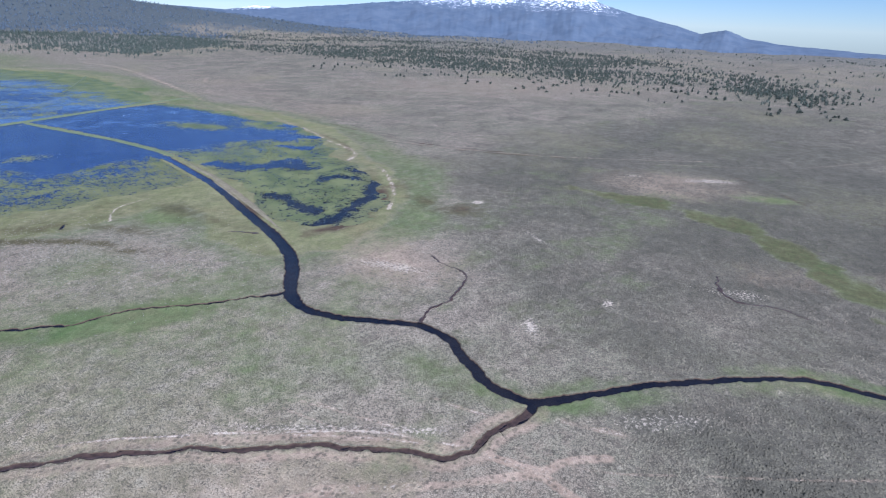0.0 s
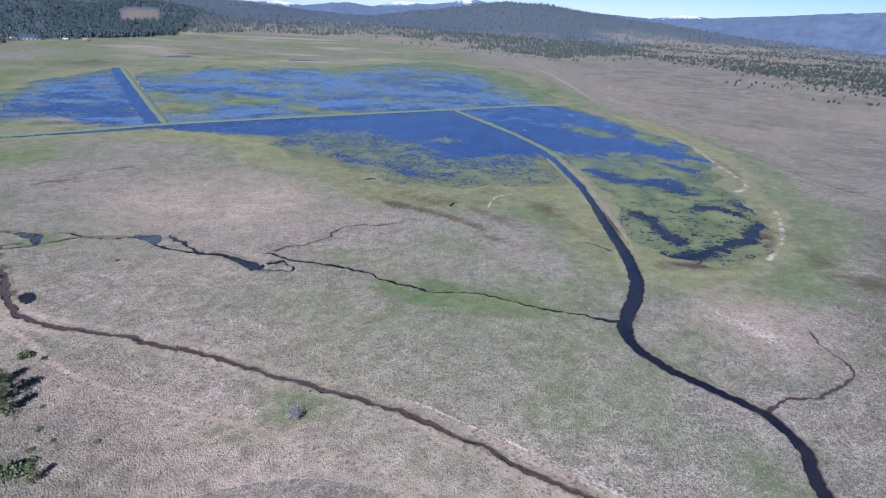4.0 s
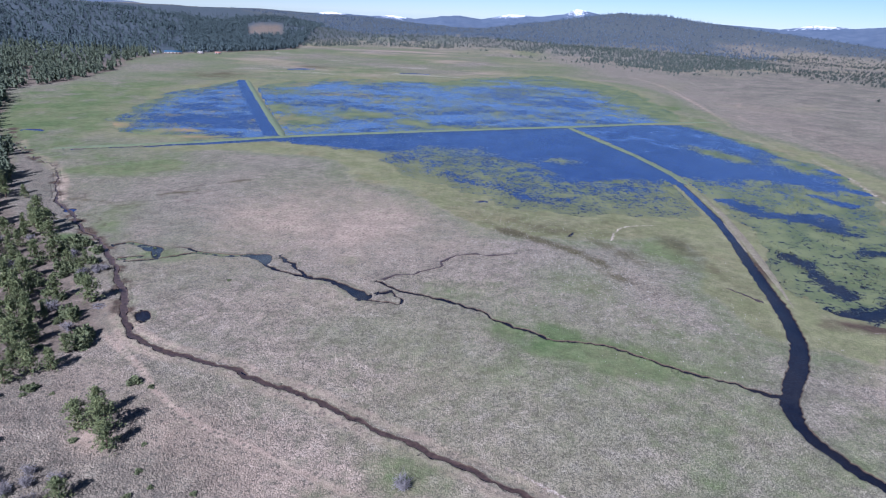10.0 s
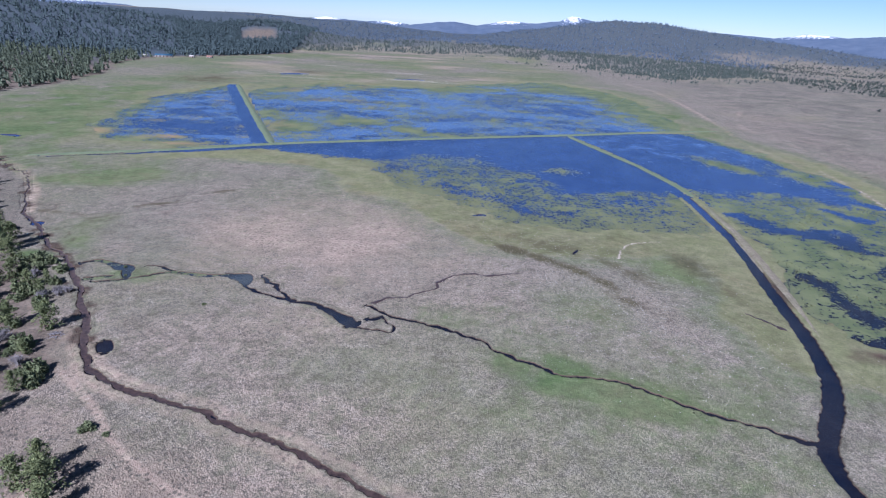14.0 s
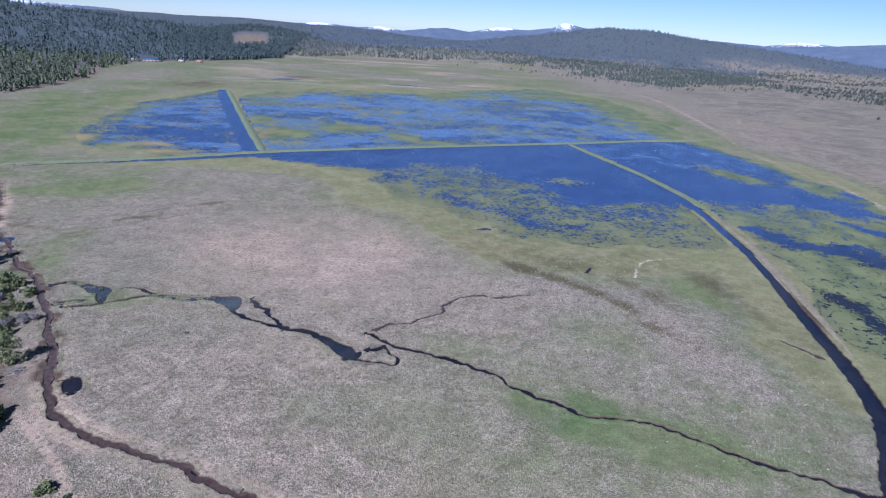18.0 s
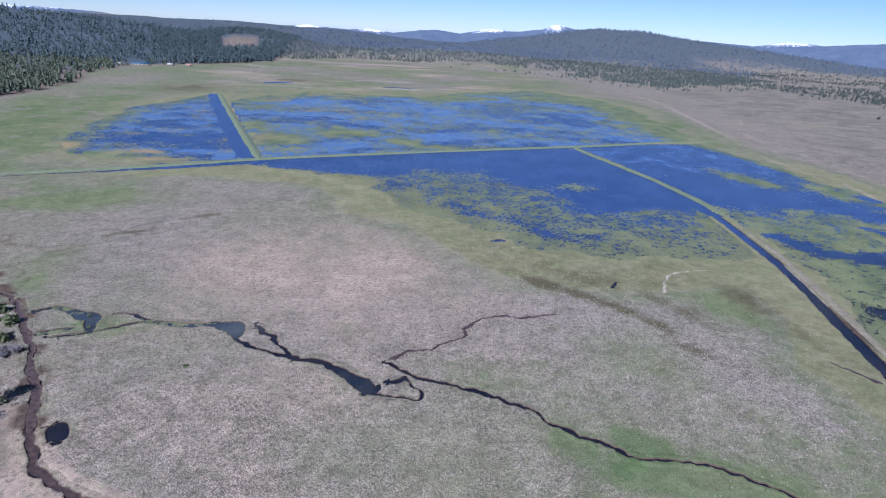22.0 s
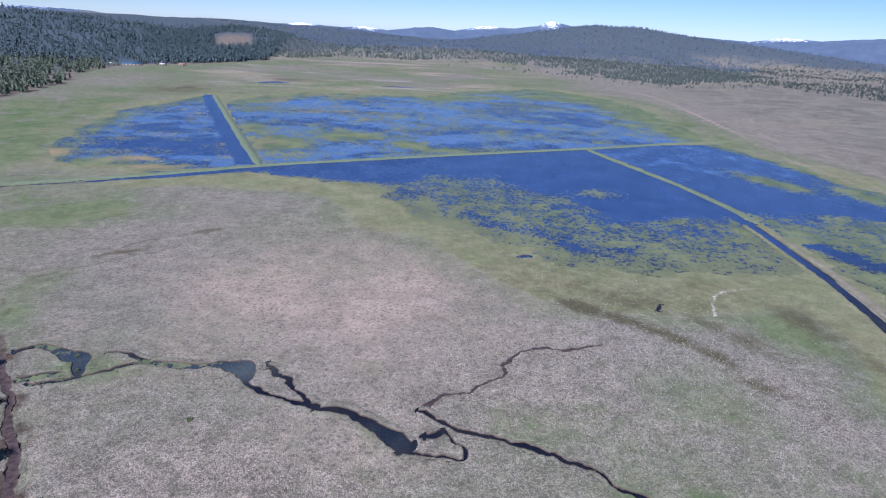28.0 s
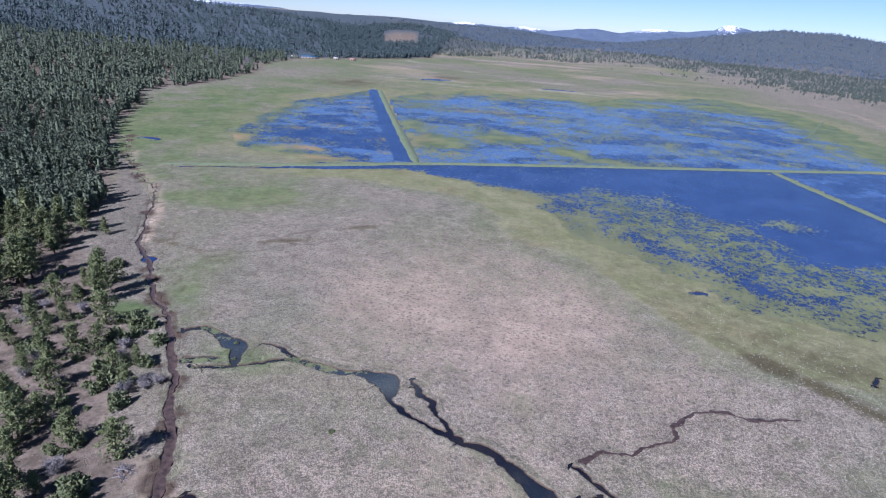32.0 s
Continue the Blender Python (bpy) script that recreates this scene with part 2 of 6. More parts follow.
def water_material():
    m, t, b = nodes_of("marsh_water")
    pos = t.nodes.new("ShaderNodeNewGeometry").outputs["Position"]
    kind = t.nodes.new("ShaderNodeVertexColor")
    kind.layer_name = "cover_a"
    sep = t.nodes.new("ShaderNodeSeparateColor")
    t.links.new(kind.outputs["Color"], sep.inputs[0])
    other = t.nodes.new("ShaderNodeVertexColor")
    other.layer_name = "cover_b"
    more = t.nodes.new("ShaderNodeSeparateColor")
    t.links.new(other.outputs["Color"], more.inputs[0])
    stretch = t.nodes.new("ShaderNodeMapping")
    stretch.inputs["Scale"].default_value = (0.9, 0.8, 1.0)
    t.links.new(pos, stretch.inputs["Vector"])
    swell = noise_node(t, 0.045, 7.0, 0.70, stretch.outputs[0])
    # paler blue: sheen of wind-ruffled water, put into the base colour
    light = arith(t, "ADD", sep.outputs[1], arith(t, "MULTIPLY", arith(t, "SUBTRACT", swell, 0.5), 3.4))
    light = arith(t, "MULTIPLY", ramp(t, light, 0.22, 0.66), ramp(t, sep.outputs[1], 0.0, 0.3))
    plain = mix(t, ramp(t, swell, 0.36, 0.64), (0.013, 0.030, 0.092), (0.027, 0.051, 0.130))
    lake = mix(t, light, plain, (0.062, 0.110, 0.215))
    lake = mix(t, sep.outputs[0], mix(t, ramp(t, swell, 0.40, 0.60), (0.005, 0.006, 0.012), (0.015, 0.014, 0.017)), lake)
    # small pools: grey sky reflection put into the colour, over shallow mud
    lake = mix(t, more.outputs[2], lake, mix(t, ramp(t, swell, 0.44, 0.56), (0.030, 0.040, 0.048), (0.055, 0.062, 0.060)))
    # reeds and floating grass that break the surface
    squeeze = t.nodes.new("ShaderNodeMapping")
    squeeze.inputs["Scale"].default_value = (0.9, 0.8, 1.0)
    t.links.new(pos, squeeze.inputs["Vector"])
    reeds = noise_node(t, 0.44, 6.0, 0.76, squeeze.outputs[0])
    drifts = noise_node(t, 0.05, 4.0, 0.62, squeeze.outputs[0])
    k = arith(t, "MULTIPLY", arith(t, "SUBTRACT", sep.outputs[2], 0.50), 2.0)
    k = arith(t, "ADD", k, arith(t, "MULTIPLY", arith(t, "SUBTRACT", reeds, 0.5), 7.0))
    k = arith(t, "ADD", k, arith(t, "MULTIPLY", arith(t, "SUBTRACT", drifts, 0.5), 2.2))
    rafts = noise_node(t, 0.13, 5.0, 0.70, squeeze.outputs[0])
    k = arith(t, "ADD", k, arith(t, "MULTIPLY", arith(t, "SUBTRACT", rafts, 0.5), 3.2))
    k = arith(t, "MULTIPLY", ramp(t, k, -0.20, 0.26), ramp(t, sep.outputs[2], 0.02, 0.14))
    green = mix(t, ramp(t, drifts, 0.40, 0.62), (0.078, 0.100, 0.044), (0.136, 0.150, 0.068))
    green = mix(t, arith(t, "MULTIPLY", more.outputs[1], 0.5), green, mix(t, reeds, (0.080, 0.082, 0.042), (0.185, 0.162, 0.092)))
    green = mix(t, more.outputs[0], green, (0.250, 0.172, 0.090))
    t.links.new(mix(t, k, lake, green), b.inputs["Base Color"])
    t.links.new(arith(t, "MULTIPLY_ADD", k, 0.6), b.inputs["Roughness"])
    b.inputs["Roughness"].links[0].from_node.inputs[2].default_value = 0.22
    b.inputs["IOR"].default_value = 1.33
    b.inputs["Specular IOR Level"].default_value = 0.40
    bump(t, b, noise_node(t, 1.3, 3.0, 0.6, pos), 0.7, 0.35)
    return m


MAT_GROUND = ground_material()
MAT_CLUMP = ground_material(True)
MAT_WATER = water_material()
MAT_NEEDLES = simple_material("pine_needles", (0.080, 0.102, 0.040), (0.204, 0.218, 0.086), 0.25)
MAT_FAR = simple_material("far_conifers", (0.042, 0.058, 0.036), (0.106, 0.124, 0.070), 0.01)
# slope and distant conifers: blue distance haze is put into the needle colour
MAT_SLOPE = simple_material("hazy_slope_conifers", (0.032, 0.050, 0.050), (0.068, 0.093, 0.090), 0.01)
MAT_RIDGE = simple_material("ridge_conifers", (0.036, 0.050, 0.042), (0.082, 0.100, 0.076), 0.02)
MAT_HAZY = simple_material("hazy_distant_conifers", (0.064, 0.088, 0.118), (0.090, 0.117, 0.150), 0.01)
MAT_JUNIPER = simple_material("juniper_leaves", (0.030, 0.040, 0.034), (0.062, 0.074, 0.054), 0.2)
MAT_REED = simple_material("green_reeds", (0.086, 0.104, 0.044), (0.165, 0.168, 0.078), 0.08)
MAT_BUSH = simple_material("bush_leaves", (0.072, 0.088, 0.038), (0.165, 0.182, 0.080), 0.4)
MAT_BARK = simple_material("pine_bark", (0.09, 0.055, 0.035), (0.19, 0.125, 0.085), 3.0, relief=0.03)
MAT_TWIG = simple_material("bare_twigs", (0.13, 0.115, 0.11), (0.27, 0.245, 0.24), 1.0)
MAT_ROOF = simple_material("blue_sheet_roof", (0.018, 0.065, 0.11), (0.03, 0.09, 0.15), 0.5, rough=0.45)
MAT_WALL = simple_material("weathered_boards", (0.30, 0.26, 0.22), (0.48, 0.44, 0.40), 0.8, relief=0.01)
MAT_DIKE = simple_material("dike_grass", (0.080, 0.106, 0.050), (0.128, 0.146, 0.078), 0.25, by="none", relief=0.05)
MAT_PALE_TUFT = simple_material("pale_tussock", (0.18, 0.165, 0.135), (0.29, 0.265, 0.22), 0.3)
MAT_RED = simple_material("rust_roof", (0.28, 0.12, 0.08), (0.38, 0.20, 0.14), 0.8)


def mountain_material():
    m, t, b = nodes_of("distant_mountain")
    pos = t.nodes.new("ShaderNodeNewGeometry").outputs["Position"]
    snow = t.nodes.new("ShaderNodeVertexColor")
    snow.layer_name = "cover_a"
    sep = t.nodes.new("ShaderNodeSeparateColor")
    t.links.new(snow.outputs["Color"], sep.inputs[0])
    fine, mid = noise_node(t, 0.05, 5.0, 0.65, pos), noise_node(t, 0.012, 4.0, 0.6, pos)
    # rock tones with the blue of distance haze put into them
    hazy_rock = mix(t, ramp(t, mid, 0.35, 0.65), (0.058, 0.084, 0.128), (0.086, 0.112, 0.155))
    k = arith(t, "ADD", sep.outputs[0], arith(t, "MULTIPLY", arith(t, "SUBTRACT", fine, 0.5), 3.2))
    k = arith(t, "MULTIPLY", ramp(t, k, 0.48, 0.62), ramp(t, sep.outputs[0], 0.05, 0.2))
    t.links.new(mix(t, k, hazy_rock, (0.80, 0.82, 0.86)), b.inputs["Base Color"])
    b.inputs["Roughness"].default_value = 0.95
    return m


MAT_MOUNTAIN = mountain_material()


# ---- the lie of the land ----
def lattice(ix, iy, seed):
    h = (ix * 374761393 + iy * 668265263 + seed * 974634777) & 0xFFFFFFFF
    h = ((h ^ (h >> 13)) * 1274126177) & 0xFFFFFFFF
    return ((h ^ (h >> 16)) & 0xFFFF) / 65535.0


def value_noise(x, y, seed):
    x0, y0 = np.floor(x).astype(np.int64), np.floor(y).astype(np.int64)
    fx, fy = x - x0, y - y0
    fx, fy = fx * fx * (3 - 2 * fx), fy * fy * (3 - 2 * fy)
    top = lattice(x0, y0, seed) * (1 - fx) + lattice(x0 + 1, y0, seed) * fx
    low = lattice(x0, y0 + 1, seed) * (1 - fx) + lattice(x0 + 1, y0 + 1, seed) * fx
    return top * (1 - fy) + low * fy


def fbm(x, y, size, seed, octaves=4):
    """Soft noise from -1 to 1, with forms of about that size in metres."""
    total, amp, norm = 0.0, 1.0, 0.0
    for k in range(octaves):
        total = total + amp * (value_noise(x / size * 2 ** k + 17.3 * k, y / size * 2 ** k - 9.1 * k, seed + k) * 2 - 1)
        norm += amp
        amp *= 0.55
    return total / norm * 1.5


def smooth(v, lo=0.0, hi=1.0):
    u = np.clip((v - lo) / (hi - lo), 0, 1)
    return u * u * (3 - 2 * u)


def spline(points, step):
    """A smooth line through the points; every coordinate (and width) is carried along."""
    p = [np.array(q, float) for q in points]
    p = [2 * p[0] - p[1]] + p + [2 * p[-1] - p[-2]]
    out = []
    for a, b, c, d in zip(p, p[1:], p[2:], p[3:]):
        n = max(2, int(np.linalg.norm((c - b)[:2]) / step))
        for u in np.arange(n) / n:
            out.append(0.5 * (2 * b + (c - a) * u + (2 * a - 5 * b + 4 * c - d) * u * u + (3 * b - a - 3 * c + d) * u ** 3))
    out.append(p[-2])
    return np.array(out)


def line_distance(x, y, pts):
    """Distance to a polyline, and the third value (half width) carried along it."""
    best, width = np.full(x.shape, 1e9), np.zeros(x.shape)
    for a, b in zip(pts, pts[1:]):
        reach = 40.0
        near = ((x > min(a[0], b[0]) - reach) & (x < max(a[0], b[0]) + reach) &
                (y > min(a[1], b[1]) - reach) & (y < max(a[1], b[1]) + reach))
        idx = np.nonzero(near)[0]
        if not len(idx):
            continue
        px, py = x[idx], y[idx]
        d = b[:2] - a[:2]
        u = np.clip(((px - a[0]) * d[0] + (py - a[1]) * d[1]) / max(d @ d, 1e-9), 0, 1)
        dist = np.hypot(px - a[0] - u * d[0], py - a[1] - u * d[1])
        w = a[2] + (b[2] - a[2]) * u if len(a) > 2 else np.zeros(len(idx))
        closer = dist < best[idx]
        best[idx[closer]], width[idx[closer]] = dist[closer], w[closer]
    return best, width


def inside_distance(x, y, poly, edges=99):
    """Signed distance to the first edges of a polygon, positive inside."""
    best, inside = np.full(x.shape, 1e9), np.zeros(x.shape, bool)
    for i, ((ax, ay), (bx, by)) in enumerate(zip(poly, poly[1:] + poly[:1])):
        dx, dy = bx - ax, by - ay
        u = np.clip(((x - ax) * dx + (y - ay) * dy) / (dx * dx + dy * dy), 0, 1)
        if i < edges:
            best = np.minimum(best, np.hypot(x - ax - u * dx, y - ay - u * dy))
        crosses = (ay > y) != (by > y)
        inside ^= crosses & (x < (bx - ax) * (y - ay) / (by - ay if by != ay else 1e-9) + ax)
    return np.where(inside, best, -best)


# channels: x, y, half width
RIVER = [(188, 455, 6.0), (194, 432, 4.5), (198.5, 412, 3.4), (199.5, 396, 3.0), (194, 351, 2.9), (186.5, 301, 2.9), (173.5, 251, 2.9), (164, 213, 2.9), (157.5, 191, 2.9),
         (150.5, 174, 3.1), (141, 159.5, 3.0), (129.5, 145, 2.7), (124.5, 134.5, 2.43), (124, 124, 2.16), (128.5, 112, 2.07),
         (135.5, 100.5, 1.98), (143.5, 88.5, 1.89), (145, 74, 1.98), (137.5, 57, 1.89), (132, 44, 1.89), (134.5, 29.5, 1.8),
         (150.5, 18, 1.53), (167.5, 6.5, 1.53), (186.5, -10, 1.44), (203, -26.5, 1.44), (209.5, -38.5, 1.53), (212, -52, 1.53), (222, -90, 1.53), (240, -150, 1.53)]
DITCH = [(134, 29, 1.5), (128.7, 27.7, 1.5), (120.5, 29.2, 1.3), (114.7, 30.9, 1.0), (109, 31.2, 0.9), (104, 30.5, 0.8), (99, 33.8, 0.7), (94.2, 40.7, 0.7), (91, 46.2, 0.7),
         (78.3, 62.4, 0.75), (67, 73.5, 0.75), (55.5, 84.9, 0.75), (42, 97, 0.8), (34, 103.4, 0.8), (25, 109.7, 0.8), (14, 116.7, 0.8), (6, 121.6, 0.8), (-2.6, 126.5, 0.8), (-18.4, 137, 0.75),
         (-36.8, 146.6, 0.75), (-47.8, 152.2, 0.8), (-58.4, 157.9, 0.7), (-75, 163.2, 0.8), (-82.7, 167.8, 0.9), (-91.8, 175, 1.0), (-100, 185.4, 1.1), (-101.5, 188, 1.2)]
CREEK = [(-101.5, 188, 0.86), (-104, 194, 1.15), (-109.8, 206, 1.22), (-114.4, 213, 1.08), (-121, 225, 0.94), (-132.8, 241.6, 1.08), (-138.5, 249, 0.86), (-151.7, 266, 0.79),
         (-160, 272.5, 0.72), (-174, 288.5, 0.65), (-181, 299, 0.86), (-200, 318, 0.65), (-208, 333, 0.46), (-217, 346, 0.38), (-229.5, 370, 0.32),
         (-245, 392, 0.26), (-280, 423.5, 0.22), (-321, 470, 0.20), (-352, 515, 0.20)]
STREAM_POOL = [(-124, 237.5, 0.5), (-121.5, 236.8, 0.5), (-110, 240.3, 0.7), (-104, 244.5, 0.7), (-98, 248, 0.8), (-92, 248, 1.0), (-87, 246.6, 1.4), (-80, 246, 1.5),
               (-74.5, 246.8, 1.3), (-68, 246.3, 3.0), (-63.5, 244.6, 4.2), (-61.5, 240.5, 2.3), (-60, 236.5, 0.8), (-53.7, 232, 0.8), (-47, 228, 0.8), (-40.3, 225.6, 1.3),
               (-36, 224.5, 0.9), (-32, 223.5, 1.4), (-25, 218.5, 1.7), (-19, 213.2, 2.3), (-15.5, 209.7, 3.3), (-13.4, 207.2, 2.6)]
SLOUGH = [(-56.5, 247.5, 0.5), (-54.8, 245.5, 0.9), (-50.5, 239, 1.0), (-45.5, 233.5, 0.8), (-41, 227, 0.7)]
LOOP = [(-13, 205, 0.68), (-10, 203.6, 0.45), (-7.2, 202.6, 0.38), (-3, 203.5, 0.34), (0.8, 202.4, 0.38), (2.2, 206, 0.38), (-0.6, 211.3, 0.38), (-2.5, 213.8, 0.68)]
NOOK = [(-7.6, 210.6, 0.9), (-4.8, 211.4, 1.1), (-2.2, 213.0, 0.8)]
BROOK = [(-9.5, 222.5, 0.49), (-6.8, 220.5, 0.78), (-3, 217.0, 0.97), (1, 214.4, 0.78), (7.6, 211.7, 0.68), (14, 209.3, 0.78), (20.6, 205.8, 0.88), (29, 200.3, 0.88), (36, 196.3, 0.58), (37.7, 191, 0.58), (44.5, 185.6, 0.49), (53.5, 180.6, 0.49),
         (59.5, 175.7, 0.49), (70, 174.8, 0.58), (78, 172.8, 0.49), (87.5, 166.5, 0.49), (97, 159, 0.58), (105, 154.6, 0.49), (115, 150.3, 0.58), (121.5, 146.3, 0.88), (126.5, 144.4, 1.27)]
RILL = [(-6.8, 221, 0.46), (-7, 224.5, 0.57), (-2.3, 228.4, 0.40), (3, 229.6, 0.34), (8.4, 231.8, 0.40), (14, 236.5, 0.34), (18.8, 239.4, 0.40), (20, 245, 0.40), (23.3, 249.5, 0.46),
        (29, 255.5, 0.34), (35.8, 256.7, 0.40), (45.4, 254.8, 0.46), (58.8, 259.3, 0.40)]
POOL_WEST = [(-137, 255.5, 0.9), (-132.7, 259, 1.2), (-127, 257.8, 1.5), (-121.5, 253.6, 2.1), (-117.5, 251.8, 3.2), (-114.8, 250.4, 2.8), (-113.4, 245.5, 1.6), (-111.3, 240.3, 0.8)]
BRANCH = [(-108.8, 254.9, 0.35), (-103.8, 254.5, 0.6), (-98.5, 251.4, 0.8), (-94.5, 249.2, 0.9)]
POOL_WEST_LOW = [(-127, 239.8, 1.1), (-123, 240.6, 1.8), (-117, 242.4, 1.0)]
INLET = [(146.0, 87.0, 0.60), (151, 89.5, 0.54), (157.3, 90.8, 0.36), (166, 90.9, 0.36), (180.3, 94.9, 0.42), (190.3, 99.4, 0.36), (195, 106.7, 0.30), (195.5, 117.3, 0.24), (199, 127.4, 0.24)]
WATER_HOLE = [(-95.9, 191.6, 0.3), (-95.5, 190.9, 1.8), (-94.7, 189.4, 2.4), (-93.7, 187.5, 2.5), (-92.7, 185.6, 2.4), (-91.9, 184.1, 1.7), (-91.5, 183.4, 0.3)]
SPRING = [(-187.4, 306.0, 0.3), (-186, 304.8, 2.0), (-184.6, 303.4, 3.2), (-183, 302, 2.2), (-181.8, 301, 0.3)]
MEADOW_POND = [(-338, 513, 2.0), (-330, 512, 3.6), (-323, 510, 2.2)]
SMALL_POOL = [(46.6, 342.0, 1.2), (48.4, 342.6, 1.9), (50.2, 343.4, 1.3)]
EAST_CUT = [(273.4, 16.4, 0.26), (261.7, 13, 0.45), (253.5, 6.5, 0.45), (252.3, -0.6, 0.45), (256.8, -12.4, 0.39), (255.6, -22.9, 0.33)]
STREAK_POOL = [(147.5, 224, 0.3), (151, 219.5, 0.5), (155, 213, 0.6), (157, 210, 0.3)]
DARK_POOL = [(91.0, 285, 0.5), (92, 287.2, 0.9), (93.5, 290.5, 0.4)]
TOE_DITCH = [(-203, 472.5, 0.9), (-220, 465, 0.7), (-245, 455, 0.5), (-268, 446, 0.4)]
FAR_POOL = [(-238, 1138, 8.0), (-222, 1148, 14.0), (-208, 1156, 8.0)]
FAR_POND = [(-30, 1140, 5.0), (-8, 1146, 9.0), (14, 1142, 5.0)]
CHANNELS = [RIVER, DITCH, CREEK, STREAM_POOL, SLOUGH, LOOP, NOOK, BROOK, POOL_WEST, BRANCH, POOL_WEST_LOW, WATER_HOLE, SPRING, MEADOW_POND, SMALL_POOL, DARK_POOL, FAR_POOL, FAR_POND, TOE_DITCH]
TRICKLES = [RILL, INLET, EAST_CUT, STREAK_POOL]


def course(channel, step):
    """The channel's line with small bends of its own."""
    line = spline(channel, step)
    x, y = line[:, 0].copy(), line[:, 1].copy()
    sway = np.clip(1.3 - line[:, 2] * 0.45, 0.15, 0.9)
    line[:, 0] += sway * fbm(x, y, 7.0, 401, 3)
    line[:, 1] += sway * fbm(x, y, 7.0, 402, 3)
    narrow = np.clip(1.6 - line[:, 2], 0.0, 1.0)
    line[:, 0] += 0.45 * narrow * fbm(x, y, 2.6, 404, 2)
    line[:, 1] += 0.45 * narrow * fbm(x, y, 2.6, 405, 2)
    line[:, 2] *= 1 + 0.55 * narrow * fbm(x, y, 5.0, 403, 3)
    return line


LINES = [course(c, 1.5) for c in CHANNELS]

# banks raised across the marsh
DIKE = [(-276, 445.5), (-254, 454), (-236, 462), (-215, 470.5), (-172, 490), (-116, 519.5), (-50, 546), (88, 596), (206, 637), (280, 667), (368, 693)]
DIKE_NORTH = [(-116, 519.5), (-191, 727), (-267, 941)]
LEVEE = [(170.5, 623), (174, 598), (186, 546), (198.5, 493), (204.5, 448), (207, 425), (206.5, 400), (201.5, 357), (194, 310), (182, 260), (171, 216), (165, 197)]

WATER_Z = -0.22


def blobs(x, y, spots):
    total = np.zeros(x.shape)
    for cx, cy, rx, ry, turn, amp in spots:
        c, s = math.cos(radians(turn)), math.sin(radians(turn))
        u, v = (x - cx) * c + (y - cy) * s, -(x - cx) * s + (y - cy) * c
        total = np.maximum(total, amp * np.exp(-(u / rx) ** 2 - (v / ry) ** 2))
    return total


# reed islands and open patches in the basins: x, y, long and short reach, turn, strength
REED_ISLANDS = [(126, 462, 15, 11, 0, 0.55), (150, 400, 14, 7, 20, 0.85), (186, 380, 8, 30, -12, 1.0), (285, 505, 36, 15, -62, 0.95), (12, 470, 10, 5, -60, 0.5), (335, 470, 14, 40, 0, 0.9)]
OPEN_SOUTH = [(40, 395, 26, 9, -45, 0.45), (82, 352, 14, 4, -40, 0.75), (103, 352, 7, 4, 0, 1.0), (62, 378, 18, 6, -50, 0.35)]
OPEN_EAST = [(240, 420, 30, 20, -30, 0.9)]
# open water among the reeds of the east basin: places, half width
OPEN_STROKES = [([(217, 359), (226.6, 336.4), (244.4, 327.3), (259.7, 306.7)], 5.0), ([(253.6, 333.5), (267.5, 331.1), (256.7, 309.4)], 3.5), ([(251.6, 274.9), (260.4, 268.9), (265.2, 258.3)], 4.5), ([(280.6, 272), (287.9, 265.4)], 3.0),
                ([(201.8, 263.4), (203.9, 249.9), (200, 233.3), (202.5, 220.6)], 2.6), ([(171.2, 202), (180.7, 200), (191.1, 198.7), (209, 205.7), (226.2, 212.9), (244.4, 220)], 3.2), ([(244, 220), (250.5, 226.4), (266.6, 239.2)], 2.4),
                ([(311.4, 403.9), (326.1, 398.4), (334.7, 391.3)], 5.5), ([(336.9, 444.3), (350, 452)], 5.0), ([(290, 380), (300, 360)], 3.0)]
REED_NORTH = [(-118, 612, 26, 34, 10, 1.0), (-60, 652, 40, 24, -30, 1.0), (-160, 690, 16, 50, 18, 0.7), (0, 618, 22, 14, -40, 0.9), (30, 600, 20, 8, 20, 0.6), (-180, 840, 30, 50, 10, 0.5), (340, 880, 50, 150, 0, 1.0), (290, 1060, 110, 70, -30, 1.0), (-90, 960, 60, 30, 0, 0.4), (100, 1010, 60, 26, 20, 0.6)]
RUST_WEST = [(-286, 548, 20, 12, -10, 1.0), (-207, 534, 11, 8, 10, 0.85), (-215, 502, 40, 5, 12, 0.8), (-250, 610, 14, 8, 0, 0.4), (-165, 600, 9, 16, 0, 0.4), (-150, 545, 8, 8, 0, 0.4)]
DARK_WEST = [(-225, 605, 40, 18, -12, 1.0), (-190, 560, 34, 8, 5, 0.8), (-235, 690, 30, 12, 0, 0.5), (-262, 545, 24, 7, 0, 0.6), (60, 700, 50, 10, 20, 0.6), (130, 880, 60, 20, 30, 0.8), (215, 820, 20, 60, 10, 0.7), (0, 585, 40, 6, 18, 0.7), (190, 945, 40, 12, 0, 0.8)]

# the flooded basins
BASIN_SOUTH = [(-190, 491), (-150, 492), (-95, 486), (-60, 478), (-30, 461), (-4, 411), (28, 383), (46, 354), (60, 332), (80, 320), (105, 318), (136, 322), (172, 318), (195, 352), (206, 440), (186, 548), (172, 610), (88, 594), (-50, 545), (-116, 518)]
BASIN_EAST = [(206, 330), (182, 260), (171, 216), (170, 200), (188, 193), (210, 193), (238, 207), (258, 228), (283, 262), (300, 310), (332, 365), (352, 430), (350, 560), (325, 668), (240, 650), (172, 625), (190, 555), (206, 470), (212, 420)]
